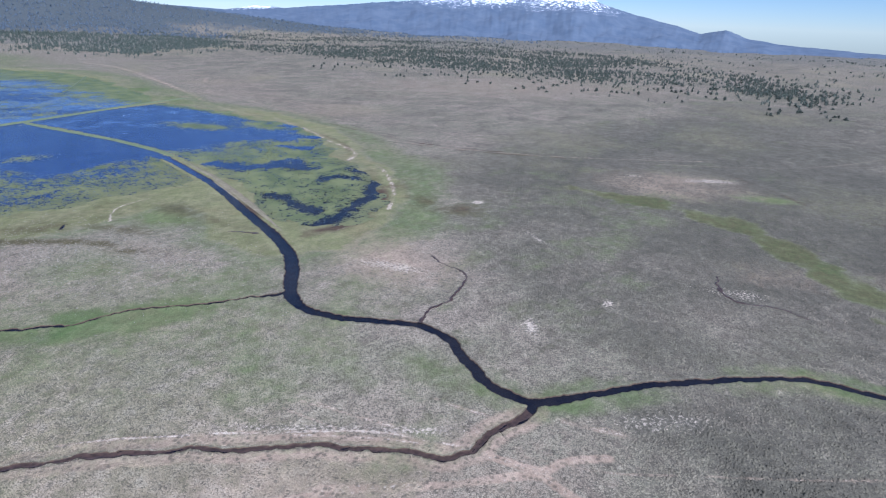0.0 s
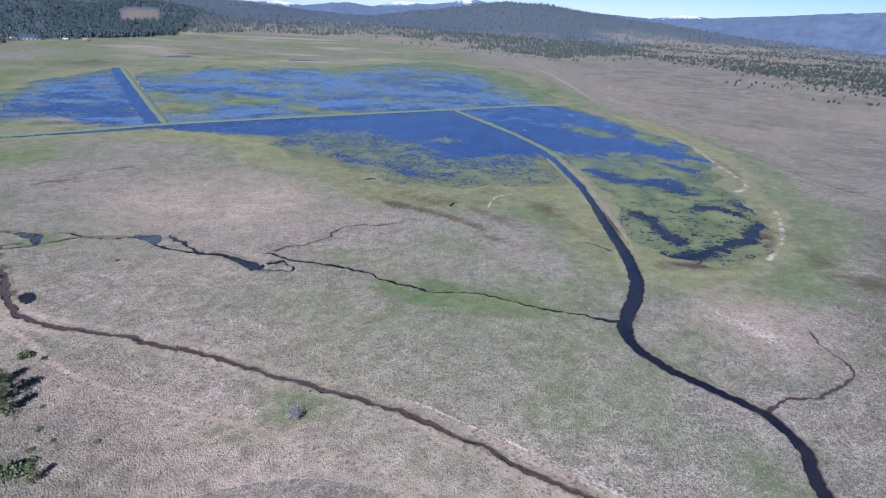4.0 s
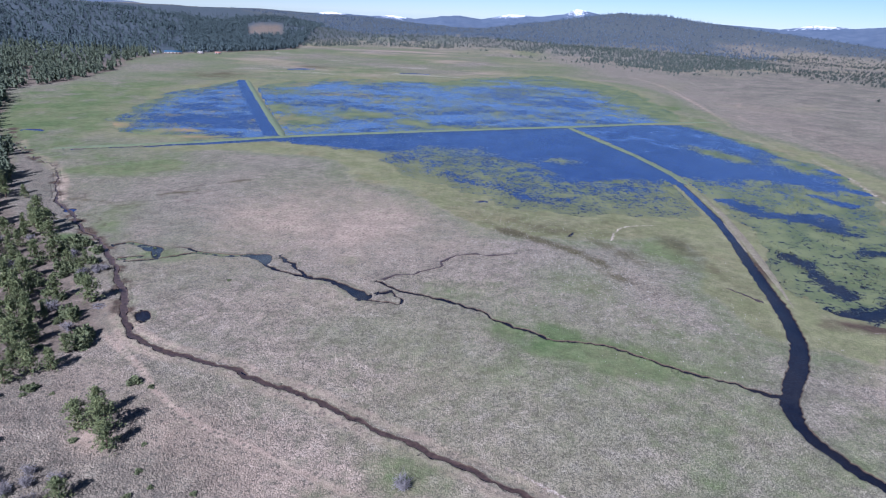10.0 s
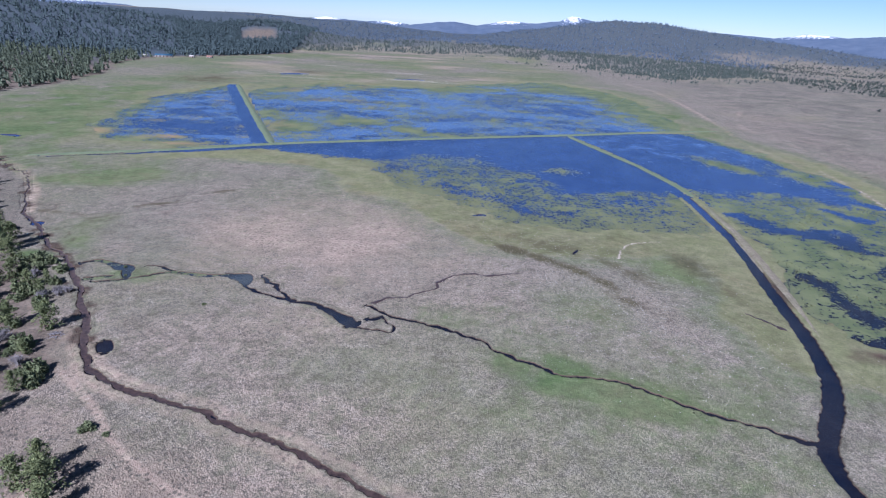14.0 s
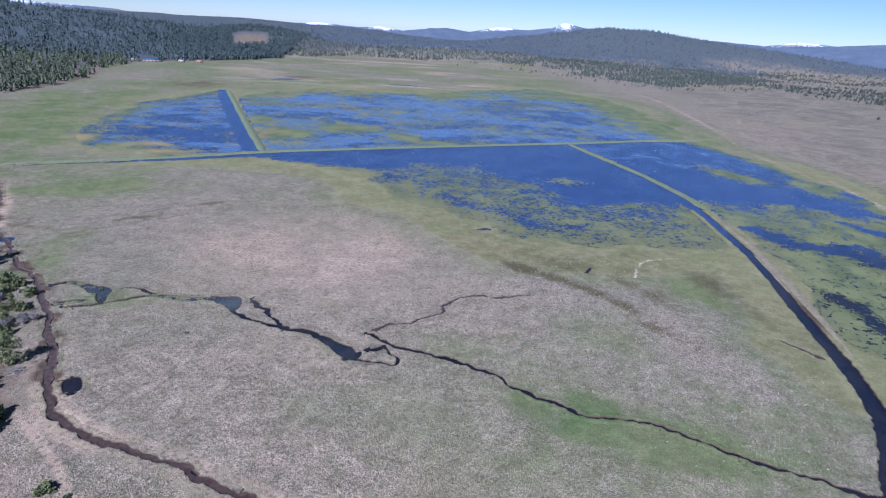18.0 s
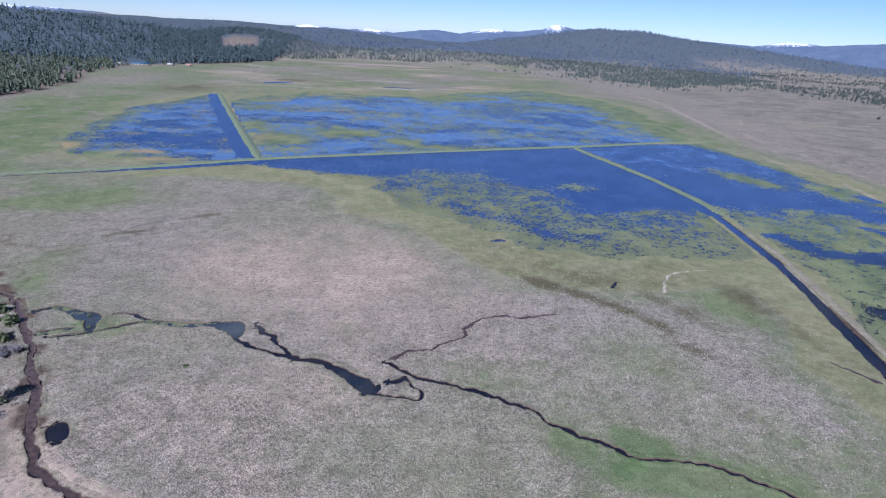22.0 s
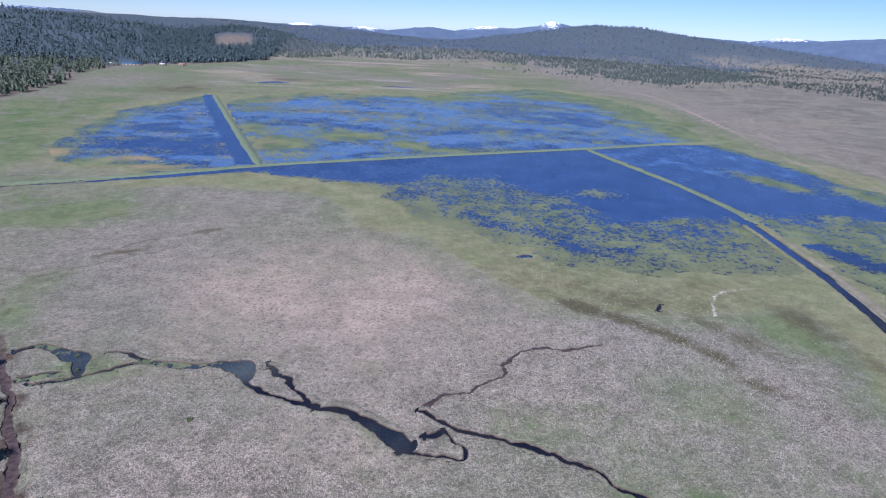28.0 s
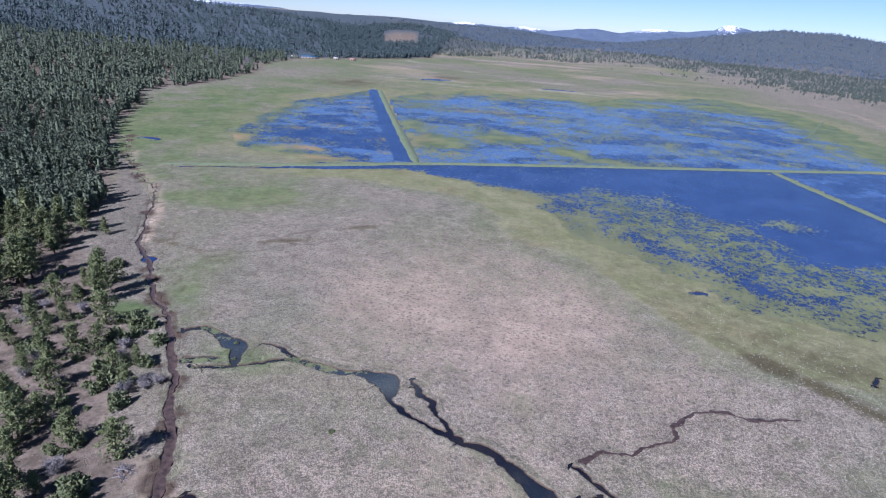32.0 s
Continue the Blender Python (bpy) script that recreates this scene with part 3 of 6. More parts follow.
BASIN_NORTH = [(-235, 875), (-200, 945), (-135, 1030), (-53, 1015), (38, 1010), (126, 1130), (270, 1215), (350, 1100), (365, 950), (345, 785), (330, 690), (206, 638), (88, 597), (-50, 547), (-115, 520)]
BASIN_WEST = [(-190, 497), (-262, 520), (-284, 560), (-300, 610), (-312, 690), (-318, 790), (-290, 870), (-268, 938), (-192, 727), (-116, 520)]
FOREST = [(-250, -300), (-265, 60), (-285, 200), (-258, 290), (-232, 328), (-254, 372), (-282, 418), (-328, 465), (-358, 509), (-402, 572), (-428, 633), (-500, 742), (-480, 838), (-500, 1018), (-566, 1206),
          (-562, 1362), (-470, 1492), (-345, 1680), (-400, 2600), (-1500, 4000), (-4000, 3000), (-4000, -300)]
GRAVEL = [(-326, 465), (-302, 443), (-261, 401), (-236, 378), (-221, 353), (-212, 338), (-204, 324), (-187, 305), (-176, 292), (-204, 290), (-224, 317), (-240, 341), (-262, 380), (-280, 409), (-331, 467)]
NEAR_WOOD = [(-118, 203), (-110, 190), (-104, 171), (-108, 151), (-128, 138), (-170, 128), (-300, 120), (-330, 260), (-262, 292), (-246, 322), (-226, 322), (-205, 303), (-168, 264), (-138, 236)]


def wetness(x, y, rough=1.0):
    """Above zero where water stands in the basins."""
    ragged = 9.0 * fbm(x, y, 30.0, 43, 3) + 4.0 * rough * fbm(x, y, 7.0, 41, 3)
    flecks = rough * fbm(x * 0.7, y, 5.0, 41, 3)
    wet = np.full(x.shape, -2.0)
    for poly, edges in ((BASIN_SOUTH, 13), (BASIN_EAST, 13), (BASIN_NORTH, 10), (BASIN_WEST, 7)):
        deep = inside_distance(x, y, poly, edges)
        wet = np.maximum(wet, np.where(deep > -25, np.clip(0.12 * (deep + ragged), -2.0, 0.9), -2.0))
    # borrow ditches beside the dikes
    line_y = np.interp(x, [p[0] for p in DIKE], [p[1] for p in DIKE])
    beside = np.where((x > -262) & (x < 215), line_y - y, -1.0)
    thin = smooth(-x, 140, 240)
    wet = np.maximum(wet, np.where((beside > 2.5) & (beside < 15), 0.75 - 0.5 * thin - 0.12 * np.abs(beside - 8 + 3 * thin), -2.0) + 0.3 * flecks)
    line_x = np.interp(y, [p[1] for p in DIKE_NORTH], [p[0] for p in DIKE_NORTH])
    beside = np.where((y > 522) & (y < 940), line_x - y * 0 - x, -1.0)
    wet = np.maximum(wet, np.where((beside > 2.5) & (beside < 14), 0.9 - 0.12 * np.abs(beside - 7.5), -2.0) + 0.3 * flecks)
    return wet


H3_AZ = [-60, -14, -5, 0, 5, 8, 11, 14, 18, 22, 26, 31, 36, 41, 48, 66, 76, 100]
H3_UP = [100, 80, 64, 40, 24, 54, 80, 112, 152, 140, 112, 82, 50, 25, 6, 0, -22, -36]
H2_AZ = [-40, -12, -5, 8, 16, 24, 30, 40]
H2_UP = [10, 26, 26, 22, 15, 7, 0, 0]
EDGE_R = [1500, 1690, 2080, 1900, 1690, 1520, 1640, 1750]


def hills(x, y):
    az, r = np.degrees(np.arctan2(x, y - 30.0)), np.hypot(x, y - 30.0)
    west = inside_distance(x, y, FOREST)
    up = 88.0 * smooth(west, -20, 1500) + 4 * smooth(west, 0, 250)
    up = up + 30.0 * smooth(-az, 14, 34) * smooth(r, 1300, 2600) * smooth(west, 0, 400)
    seen = smooth(az, -100, -60) * smooth(-az, -130, -100)
    edge = np.interp(az, H2_AZ, EDGE_R)
    up = np.maximum(up, np.interp(az, H2_AZ, H2_UP) * smooth(r - edge, 0, 480) * seen)
    up = up * (1 - 0.4 * smooth(r, 2600, 3300)) + 0.0
    bx, by = 2350 * math.sin(radians(-13.6)), 30 + 2350 * math.cos(radians(-13.6))
    up = up + 34.0 * np.exp(-((x - bx) ** 2 + (y - by) ** 2) / 190.0 ** 2)
    third = np.interp(az, H3_AZ, H3_UP)
    start = 2350 + 450 * smooth(az, 20, 32)
    k = smooth((r - start) / (3450 - start), 0, 1) * seen
    up = up * (1 - k) + third * k
    up = up + 7.0 * smooth(x, 480, 900) * smooth(-r, -2200, -1300) * smooth(az, 20, 35)
    rough = smooth(r, 1500, 2600) * 8.0 + smooth(west, 0, 300) * 4.0
    return up + fbm(x, y, 260.0, 5, 4) * rough


def relief(x, y):
    """The ground's height, without the channels."""
    z = hills(x, y)
    r = np.hypot(x, y - 30.0)
    z = z + 0.10 * fbm(x, y, 30.0, 3, 3) * smooth(-r, -900, -300)
    wet = np.full(x.shape, -2.0)
    box = (x > -340) & (x < 390) & (y > 170) & (y < 1230)
    wet[box] = wetness(x[box], y[box])
    low = smooth(wet, -0.6, 0.0)
    z = np.where(box, z * (1 - low) + low * (WATER_Z - 0.5 * wet), z)
    return z, wet


# x, y, long and short reach, turn, strength
PINK_SPOTS = [(-26, 284, 62, 42, 12, 0.7), (-20, 340, 90, 26, -30, 0.45), (20, 130, 90, 34, -32, 0.25), (110, 225, 14, 40, 25, 0.6), (180, 142, 26, 36, 0, 0.7), (60, 40, 80, 26, -38, 0.2), (-110, 130, 40, 50, 0, 0.8), (-40, 108, 80, 34, -32, 0.85), (-90, 115, 50, 36, 0, 0.8), (-30, 160, 60, 22, -32, 0.5), (-190, 320, 16, 60, 35, 0.3),
              (460, 640, 70, 330, -12, 0.5), (760, 420, 220, 120, -45, 0.28), (425, 92, 60, 30, -50, 0.8), (-60, 200, 50, 36, 0, 0.55), (0, 240, 90, 60, -20, 0.5), (-60, 300, 90, 60, 0, 0.45), (40, 190, 60, 30, -28, 0.35)]
TUSSOCK_SPOTS = [(84, 240, 26, 62, 25, 1.0), (50, 200, 62, 26, -28, 0.8), (10, 175, 80, 22, -30, 0.6), (100, 190, 26, 40, 20, 0.9), (-120, 400, 70, 20, -20, 0.9), (90, 110, 60, 60, 0, 0.45), (-30, 190, 60, 30, -20, 0.5)]
OLIVE_SPOTS = [(60, 288, 9, 5, -40, 1.1), (72, 277, 9, 4, -42, 1.2), (85, 265, 12, 4, -46, 1.0), (97, 250, 12, 3.5, -55, 0.8), (104, 228, 4, 14, 35, 0.7), (80, 298, 26, 10, -25, 0.6), (263, 176, 9, 24, 0, 0.9), (-112, 372, 12, 3, 30, 0.55), (-150, 336, 24, 3, 30, 0.7), (-180, 321, 22, 3, -10, 0.6), (112, 262, 5, 22, 28, 0.7), (-200, 1200, 60, 40, 0, 0.5), (-330, 1000, 50, 60, 0, 0.6), (150, 262, 10, 40, 10, 0.6)]
GREEN_SPOTS = [(140, 295, 30, 22, 10, 0.7), (142, 262, 24, 45, 10, 0.75), (-370, 700, 110, 260, 10, 1.0), (40, 200, 46, 16, -28, 0.55), (20, 205, 24, 14, -20, 0.5), (-110, 246, 26, 12, 0, 0.55), (-188, 398, 44, 22, 15, 1.3), (80, 225, 24, 26, 20, 0.45), (-265, 440, 100, 70, 0, 0.75), (-345, 540, 80, 140, -15, 1.3)] + [(66, 172, 46, 14, -25, 1.25), (-193, 393, 55, 20, 12, 1.2), (-320, 560, 70, 110, -20, 0.85), (-165, 300, 26, 18, 0, 0.40), 
               (430, 32, 22, 9, -60, 0.8), (7, 112, 22, 10, -30, 0.6), (128, 60, 10, 22, 10, 0.75), (255, 178, 40, 18, -40, 0.5),
               (-10, 100, 20, 8, -25, 0.35), (-150, 275, 25, 10, 120, 0.6), (150, 245, 30, 50, 15, 0.6)]
PALE_SPOTS = [(452, 74, 24, 9, -52, 0.85), (424, 122, 12, 8, -50, 0.75), (258, 108, 16, 4, 62, 0.85), (258, 8, 34, 8, -72, 0.65), (173, 55, 9, 4, 40, 0.8), (211, 42, 5, 3, 0, 0.9),
              (175, 135, 32, 7, -68, 0.6), (284, 164, 5, 4, 0, 1.1)] + [(-96, 118, 8, 5, 0, 0.4), (150, -2, 30, 8, -40, 0.45), (-6, 233, 9, 5, 0, 0.5),
              (60, 140, 60, 4, -32, 0.3), (240, 100, 8, 4, 0, 0.5), (88, 62, 60, 2.2, -49, 0.6), (-37, 330, 26, 8, 0, 0.25), (-9, 208, 4, 8, 20, 0.55)]
BARE_SPOTS = [(-556, 1384, 60, 20, 8, 1.2), (-352, 1660, 60, 20, 40, 0.9), (-77, 121, 9, 5, -30, 1.3), (-112, 194, 8, 6, 0, 0.9), (-270, 558, 26, 11, -10, 1.2), (-205, 527, 18, 8, 10, 1.1), (-40, 300, 75, 58, 10, 0.75), (185, 150, 30, 45, 0, 0.6), (420, 90, 60, 40, -50, 0.55), (60, 45, 70, 30, -40, 0.45), (-60, 125, 60, 14, -30, 0.5), (-130, 180, 30, 40, 0, 0.5),
              (300, -10, 60, 20, -60, 0.35), (-215, 335, 10, 30, 20, 0.5), (-25, 212, 40, 20, -20, 0.35), (820, 500, 330, 160, -40, 0.35)]
MUD_SPOTS = [(262, 240, 14, 30, 35, 0.65), (262, 170, 22, 9, -45, 0.75), (80, 325, 20, 7, -30, 0.4), (-20, 470, 20, 6, -60, 0.3)]
TRACKS = [([(110.5, 12.3), (101.7, 19.7), (93, 26), (83.2, 35.3), (69, 50.2)], 1.5, 0.7), ([(105.6, 27.9), (108.2, 19.9), (110.9, 12.5), (116.4, 10.9), (121.6, 7.3), (127, 2)], 1.5, 0.9), ([(110.4, 13.1), (108.8, 6.6), (108.8, -4)], 1.5, 0.9),
          ([(-356, 512), (-318, 474), (-290, 434), (-263, 412), (-241, 388), (-226, 368), (-214, 346), (-201, 321)], 4.0, 0.85),
          ([(-135, 215), (-118, 190), (-102, 174.7), (-81, 155.5), (-72, 144.7), (-63.5, 136.3), (-48, 125), (-33, 117.6), (-17.5, 108.2), (-5, 100.8), (22, 84.2), (60, 55), (82, 37), (93.4, 25.5), (104.6, 16.3), (109.3, 11), (108.4, 3.9), (112, -10)], 1.2, 0.75),
          ([(226, 186), (257, 212), (283, 244), (297, 276)], 2.0, 0.75),
          ([(294, 302), (318, 318), (338, 365), (350, 420), (358, 549), (366, 639), (391, 728), (427, 900), (463, 1125), (452, 1270)], 2.4, 0.65),
          ([(383, 425), (382, 316), (409, 248), (442, 190), (524, 92)], 1.5, 0.35),
          ([(370, 440), (402, 504), (416, 605), (423, 734), (470, 830), (501, 891)], 1.8, 0.38),
          ([(113, 281), (118, 292), (124, 300), (132, 304.2), (147, 307)], 1.0, 1.8),
          ([(457, 150), (560, 30), (700, -40)], 2.0, 0.2)]
# narrow pale cattle trails: places, half width, strength
PALE_TRAILS = [([(32.8, 111.8), (43.6, 103.9), (54, 94.1), (62, 87.2), (71.1, 77.9), (83.2, 65.8), (90.3, 58.1), (95.6, 50.6), (99.1, 43.4), (104.1, 34)], 0.55, 0.9),
               ([(76.8, 70.4), (84.8, 61), (93.2, 49.9), (99.1, 40.8)], 0.4, 0.8), ([(87.2, 81), (91.7, 69.2), (97.1, 54.2)], 0.4, 0.75), ([(90.1, 77.1), (92.9, 65.7), (97.5, 54.2), (100.9, 43.2)], 0.4, 0.75),
               ([(81.6, 82.4), (84.6, 70.6), (86.6, 63.2)], 0.35, 0.65), ([(115.4, 52.7), (117, 44.3), (119.5, 36.2)], 0.8, 0.8), ([(132.9, 18.3), (136.2, 9.3), (140.5, -0.6)], 1.6, 0.6),
               ([(290.9, 300.4), (301.3, 303.8), (317.3, 316.4), (328.2, 341.8), (333.5, 368.8), (345, 402), (356, 440), (366, 500)], 2.4, 0.8),
               ([(303.4, 281.9), (297.6, 263.5), (276.8, 233.6), (259, 213.2), (240.3, 198), (228.4, 188.4)], 1.7, 0.8), ([(179.1, 184.8), (195.8, 186.5), (211.7, 183.9)], 0.9, 0.7),
               ([(112, 20), (122, 0), (133.5, -14.1), (151.8, -36.5), (168.3, -55.2)], 0.5, 0.45)]
GREEN_STRIP = spline([(362, 135, 3), (364, 104, 6), (366, 75, 8), (362, 46, 10), (354, 22, 8), (331, -3, 10), (314, -25, 12), (294, -46, 13), (270, -80, 12)], 8.0)
TRACK_LINES = [(spline([(*p, 0.0) for p in pts], 6.0), w, k) for pts, w, k in TRACKS]
TRAIL_LINES = [(spline([(*p, 0.0) for p in pts], 4.0), w, k) for pts, w, k in PALE_TRAILS]

TRAILS = [([(-199, 342), (-178, 312), (-155.4, 282.7), (-143.6, 268.5)], 0.5, 0.34), ([(-204, 336), (-184, 311), (-160, 284)], 0.5, 0.34), ([(-104, 232), (-100.8, 221.3), (-91.7, 196.1), (-88, 180)], 0.4, 0.3), ([(-102, 232), (-99, 221.5), (-90, 196.4), (-86, 180)], 0.4, 0.3),
              ([(-190, 326), (-170, 319), (-153, 330), (-138, 355), (-122, 365), (-108, 377)], 1.2, 0.38), ([(-178, 338), (-150, 345), (-132, 338), (-118, 352)], 0.9, 0.45), ([(-165, 312), (-140, 330), (-128, 325)], 0.9, 0.4)]
DARK_CUTS = [([(379, 422), (370, 360), (378, 315), (390, 278), (405, 246), (438, 188)], 1.0, 0.75), ([(490, 78), (471, 50), (453, 27), (426, -7), (424, -36)], 1.1, 0.75),
              ([(346, 395), (338, 360), (326, 334), (312, 318)], 3.0, 0.5), ([(171.9, 190.8), (185.4, 189.3), (205.9, 194.8), (231.3, 203.4), (255.8, 221.4), (280.4, 252.7)], 3.5, 0.6),
              ([(396.7, 487), (390, 434), (389.6, 382), (389.4, 312), (408, 255), (429, 210)], 1.3, 0.8), ([(150, 250), (158, 225), (167, 205)], 0.8, 0.3)]
DARK_LINES = [(spline([(*p, 0.0) for p in pts], 6.0), w, k) for pts, w, k in TRAILS + DARK_CUTS]


def cover(x, y, wet, channel):
    """Weights of ground cover: meadow, marsh, pale, brush; mud, bare, woods, deep (forest floor with painted shade and
    haze); tussock, pink, olive.
    """
    az, r = np.degrees(np.arctan2(x, y - 30.0)), np.hypot(x, y - 30.0)
    soft, wide = fbm(x, y, 22.0, 21, 4), fbm(x, y, 120.0, 31, 4)
    marsh_near = np.full(x.shape, -1e3)
    box = (x > -500) & (x < 560) & (y > 60) & (y < 1500)
    for poly in (BASIN_SOUTH, BASIN_EAST, BASIN_NORTH, BASIN_WEST):
        marsh_near[box] = np.maximum(marsh_near[box], inside_distance(x[box], y[box], poly))
    edge = 34.0 - 16.0 * smooth(x, 150, 220) * smooth(-y, -420, -380)
    far_side = np.maximum(smooth(y, 500, 640), smooth(-x, 170, 210))
    marsh = 0.95 * smooth(marsh_near + 7 * soft + 5 * wide + edge, -6, 3) * (1 - far_side) + far_side * 0.9 * smooth(marsh_near + 20 * soft + 12 * wide, -48, 8)
    meadow = np.maximum(blobs(x, y, GREEN_SPOTS) * (1 + 0.7 * soft), 0.62 * smooth(marsh_near + 26 * wide + 14 * soft, -66, -36) * smooth(-x, 170, 120) * (1 - marsh))
    meadow = np.maximum(meadow, 0.7 * smooth(marsh_near + 16 * wide + 8 * soft, -70, -38) * smooth(x, 60, 90) * (1 - marsh))
    meadow = np.maximum(meadow, (0.52 + 0.5 * wide) * smooth(y, 820, 960) * smooth(-x, -480, -330) * smooth(-r, -2300, -1800))
    meadow = np.maximum(meadow, 0.24 * smooth(-x, -190, -90) * smooth(y, 60, 160) + 0.45 * wide)
    strip, half = line_distance(x, y, GREEN_STRIP)
    strip = smooth(half - strip + 9 * soft, -5, 4) * (half > 0) * np.clip(1.0 + 1.1 * soft, 0, 1)
    meadow = np.maximum(meadow, 1.1 * strip)
    river_gap, half = line_distance(x, y, LINES[0])
    meadow = np.maximum(meadow, (0.34 + 0.9 * soft) * smooth(-river_gap, -13, -4) * smooth(-y, -330, -250))
    meadow = np.maximum(meadow, 0.42 * smooth(x, -30, 30) * smooth(-x, -180, -120) * smooth(y, 70, 110) * smooth(-y, -260, -180) + 0.5 * soft * (np.abs(y - 140) < 110))
    pink = np.clip(np.maximum(blobs(x, y, PINK_SPOTS), 0.26 * smooth(-x - 0.35 * y, -120, -20) * smooth(-y, -460, -380)) + 0.30 * wide + 0.15 * soft, 0, 1)
    meadow = np.maximum(meadow * (1 - 0.8 * pink), blobs(x, y, GREEN_SPOTS) * (1 + 0.7 * soft))
    tussock = np.maximum(blobs(x, y, TUSSOCK_SPOTS), smooth(marsh_near, -95, -60) * smooth(-marsh_near, 28, 40) * smooth(-x, -80, -40) * smooth(x, -200, -140)) * (1 + 0.5 * soft)
    tussock = np.maximum(tussock, 0.16 * smooth(-x + 0.7 * y, -60, 10)) * smooth(-r, -700, -300)
    olive = np.maximum(np.maximum(0.6 * strip, blobs(x, y, OLIVE_SPOTS) * (1 + 0.9 * soft)), 0.30 * marsh * smooth(x, -30, 60) * smooth(-x, -190, -120) * smooth(-marsh_near, -4, 10))
    pale = blobs(x, y, PALE_SPOTS) * (0.9 + 0.5 * soft)
    pale = np.maximum(pale, smooth(fbm(x * 0.4, y, 70.0, 91, 4), 0.15, 0.8) * 0.55 * smooth(y, 950, 1100) * smooth(-r, -2300, -1800) * smooth(-x, -400, -250))
    bare = blobs(x, y, BARE_SPOTS) * (0.9 + 0.5 * soft)
    bare = np.maximum(bare, 0.10 * smooth(az, 15, 45) * smooth(r, 800, 1500) + 0.3 * wide)
    bare = np.maximum(bare, smooth(fbm(x * 0.35, y, 60.0, 91, 4), 0.0, 0.45) * 0.75 * smooth(y, 930, 1080) * smooth(-r, -2300, -1800) * smooth(-x, -420, -250))
    mud = blobs(x, y, MUD_SPOTS) * (0.8 + 0.9 * soft)
    mud = np.maximum(mud, smooth(wet, -0.2, 0.0) * 0.35)
    mud = np.maximum(mud, (0.8 + 0.9 * soft) * np.exp(-((marsh_near + 3) / 5.0) ** 2) * smooth(x, 165, 180) * smooth(-y, -285, -245))
    woods = 0.9 * smooth(np.maximum(inside_distance(x, y, FOREST), inside_distance(x, y, NEAR_WOOD)) + 10 * soft, -4, 14)
    for line, width, strength in TRACK_LINES:
        d = line_distance(x, y, line)[0]
        worn = strength * smooth(-d, -width * 1.4, -width * 0.4) * (0.9 + 0.5 * soft)
        bare, pale = np.maximum(bare, 1.5 * worn), np.maximum(pale, 0.5 * worn)
    for line, width, strength in TRAIL_LINES:
        d = line_distance(x, y, line)[0]
        worn = strength * smooth(-d, -width * 1.5, -width * 0.3) * np.clip(0.75 + 0.9 * fbm(x, y, 5.0, 23, 3), 0.15, 1.0)
        bare, pale = np.maximum(bare, worn), np.maximum(pale, worn)
        meadow, marsh = meadow * (1 - 0.7 * worn), marsh * (1 - 0.7 * worn)
    for line, width, strength in DARK_LINES:
        d = line_distance(x, y, line)[0]
        mud = np.maximum(mud, strength * smooth(-d, -width * 1.6, -width * 0.3) * (0.9 + 0.6 * soft))
    d = channel
    bank = smooth(-d, -3.0, -0.4)
    bare = bare * (1 - 0.5 * bank)
    meadow = np.maximum(meadow, 0.25 * bank * (1 + soft))
    for line, lo, hi, k in ((LINES[1], 2.0, 6.5, 0.12),):
        q = line_distance(x, y, line)[0]
        bare = np.maximum(bare, 0.75 * smooth(q, 0.8, 1.8) * smooth(-q, -6.5, -4.0) * (0.9 + 0.6 * soft))
        pale = np.maximum(pale, k * smooth(q, 0.8, lo) * smooth(-q, -hi, -lo) * (0.9 + 0.9 * soft) * smooth(y - x * 0.0, 25, 40))
    q = line_distance(x, y, LINES[2])[0]
    mud = np.maximum(mud, (0.30 + 1.3 * fbm(x, y, 6.0, 24, 3)) * smooth(-q, -7.0, -2.0))
    marsh = marsh * (1 - woods)
    lush = np.clip(blobs(x, y, [(-330, 560, 70, 120, -20, 1.1), (-400, 640, 60, 120, -15, 0.9), (-190, 396, 52, 20, 12, 1.1), (-160, 312, 14, 16, 0, 0.4), (336, 460, 20, 110, -4, 0.9), (296, 300, 16, 40, -30, 0.8), (356, 760, 24, 150, -8, 0.8)]) * (1 + 0.9 * soft), 0, 1)
    marsh, meadow = marsh * (1 - 0.85 * lush), np.maximum(meadow, lush)
    glade = blobs(x, y, [(-163, 263, 10, 6, 0, 1.2), (-150, 275, 8, 6, 0, 0.7), (6, 107, 9, 7, 0, 0.8)])
    woods, meadow = woods * (1 - np.clip(glade, 0, 1)), np.maximum(meadow, glade)
    brush = 0.85 * smooth(x - 0.7 * y + 24 * soft, 85, 175) * smooth(-y, -330, -170) * smooth(-r, -1500, -450) + 0.35 * wide + 0.2 * soft
    brush = np.maximum(brush, (0.27 + 0.35 * soft) * smooth(x - 0.2 * y, 240, 360) * smooth(-r, -3200, -2200))
    brush = np.maximum(brush, 0.45 * smooth(-x - 0.5 * (y - 100) + 14 * soft, -5, 40) * smooth(-y, -178, -135))
    brush = np.maximum(brush, 0.30 * smooth(x, 20, 100) * smooth(-y, -150, -60) + 0.25 * wide) * (1 - meadow) * (1 - marsh)
    clearing = np.exp(-((az + 14.3 + 0.3 * soft) / 1.5) ** 4 - ((r - 2140 + 40 * soft) / 100.0) ** 4)
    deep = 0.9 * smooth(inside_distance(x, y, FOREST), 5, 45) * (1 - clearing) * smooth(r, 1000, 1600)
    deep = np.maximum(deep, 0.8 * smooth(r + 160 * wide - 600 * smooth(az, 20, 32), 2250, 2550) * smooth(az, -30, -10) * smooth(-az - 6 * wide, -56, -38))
    # haze blue laid into the colour of the far eastern plain
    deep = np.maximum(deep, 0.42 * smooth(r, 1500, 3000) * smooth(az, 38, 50))
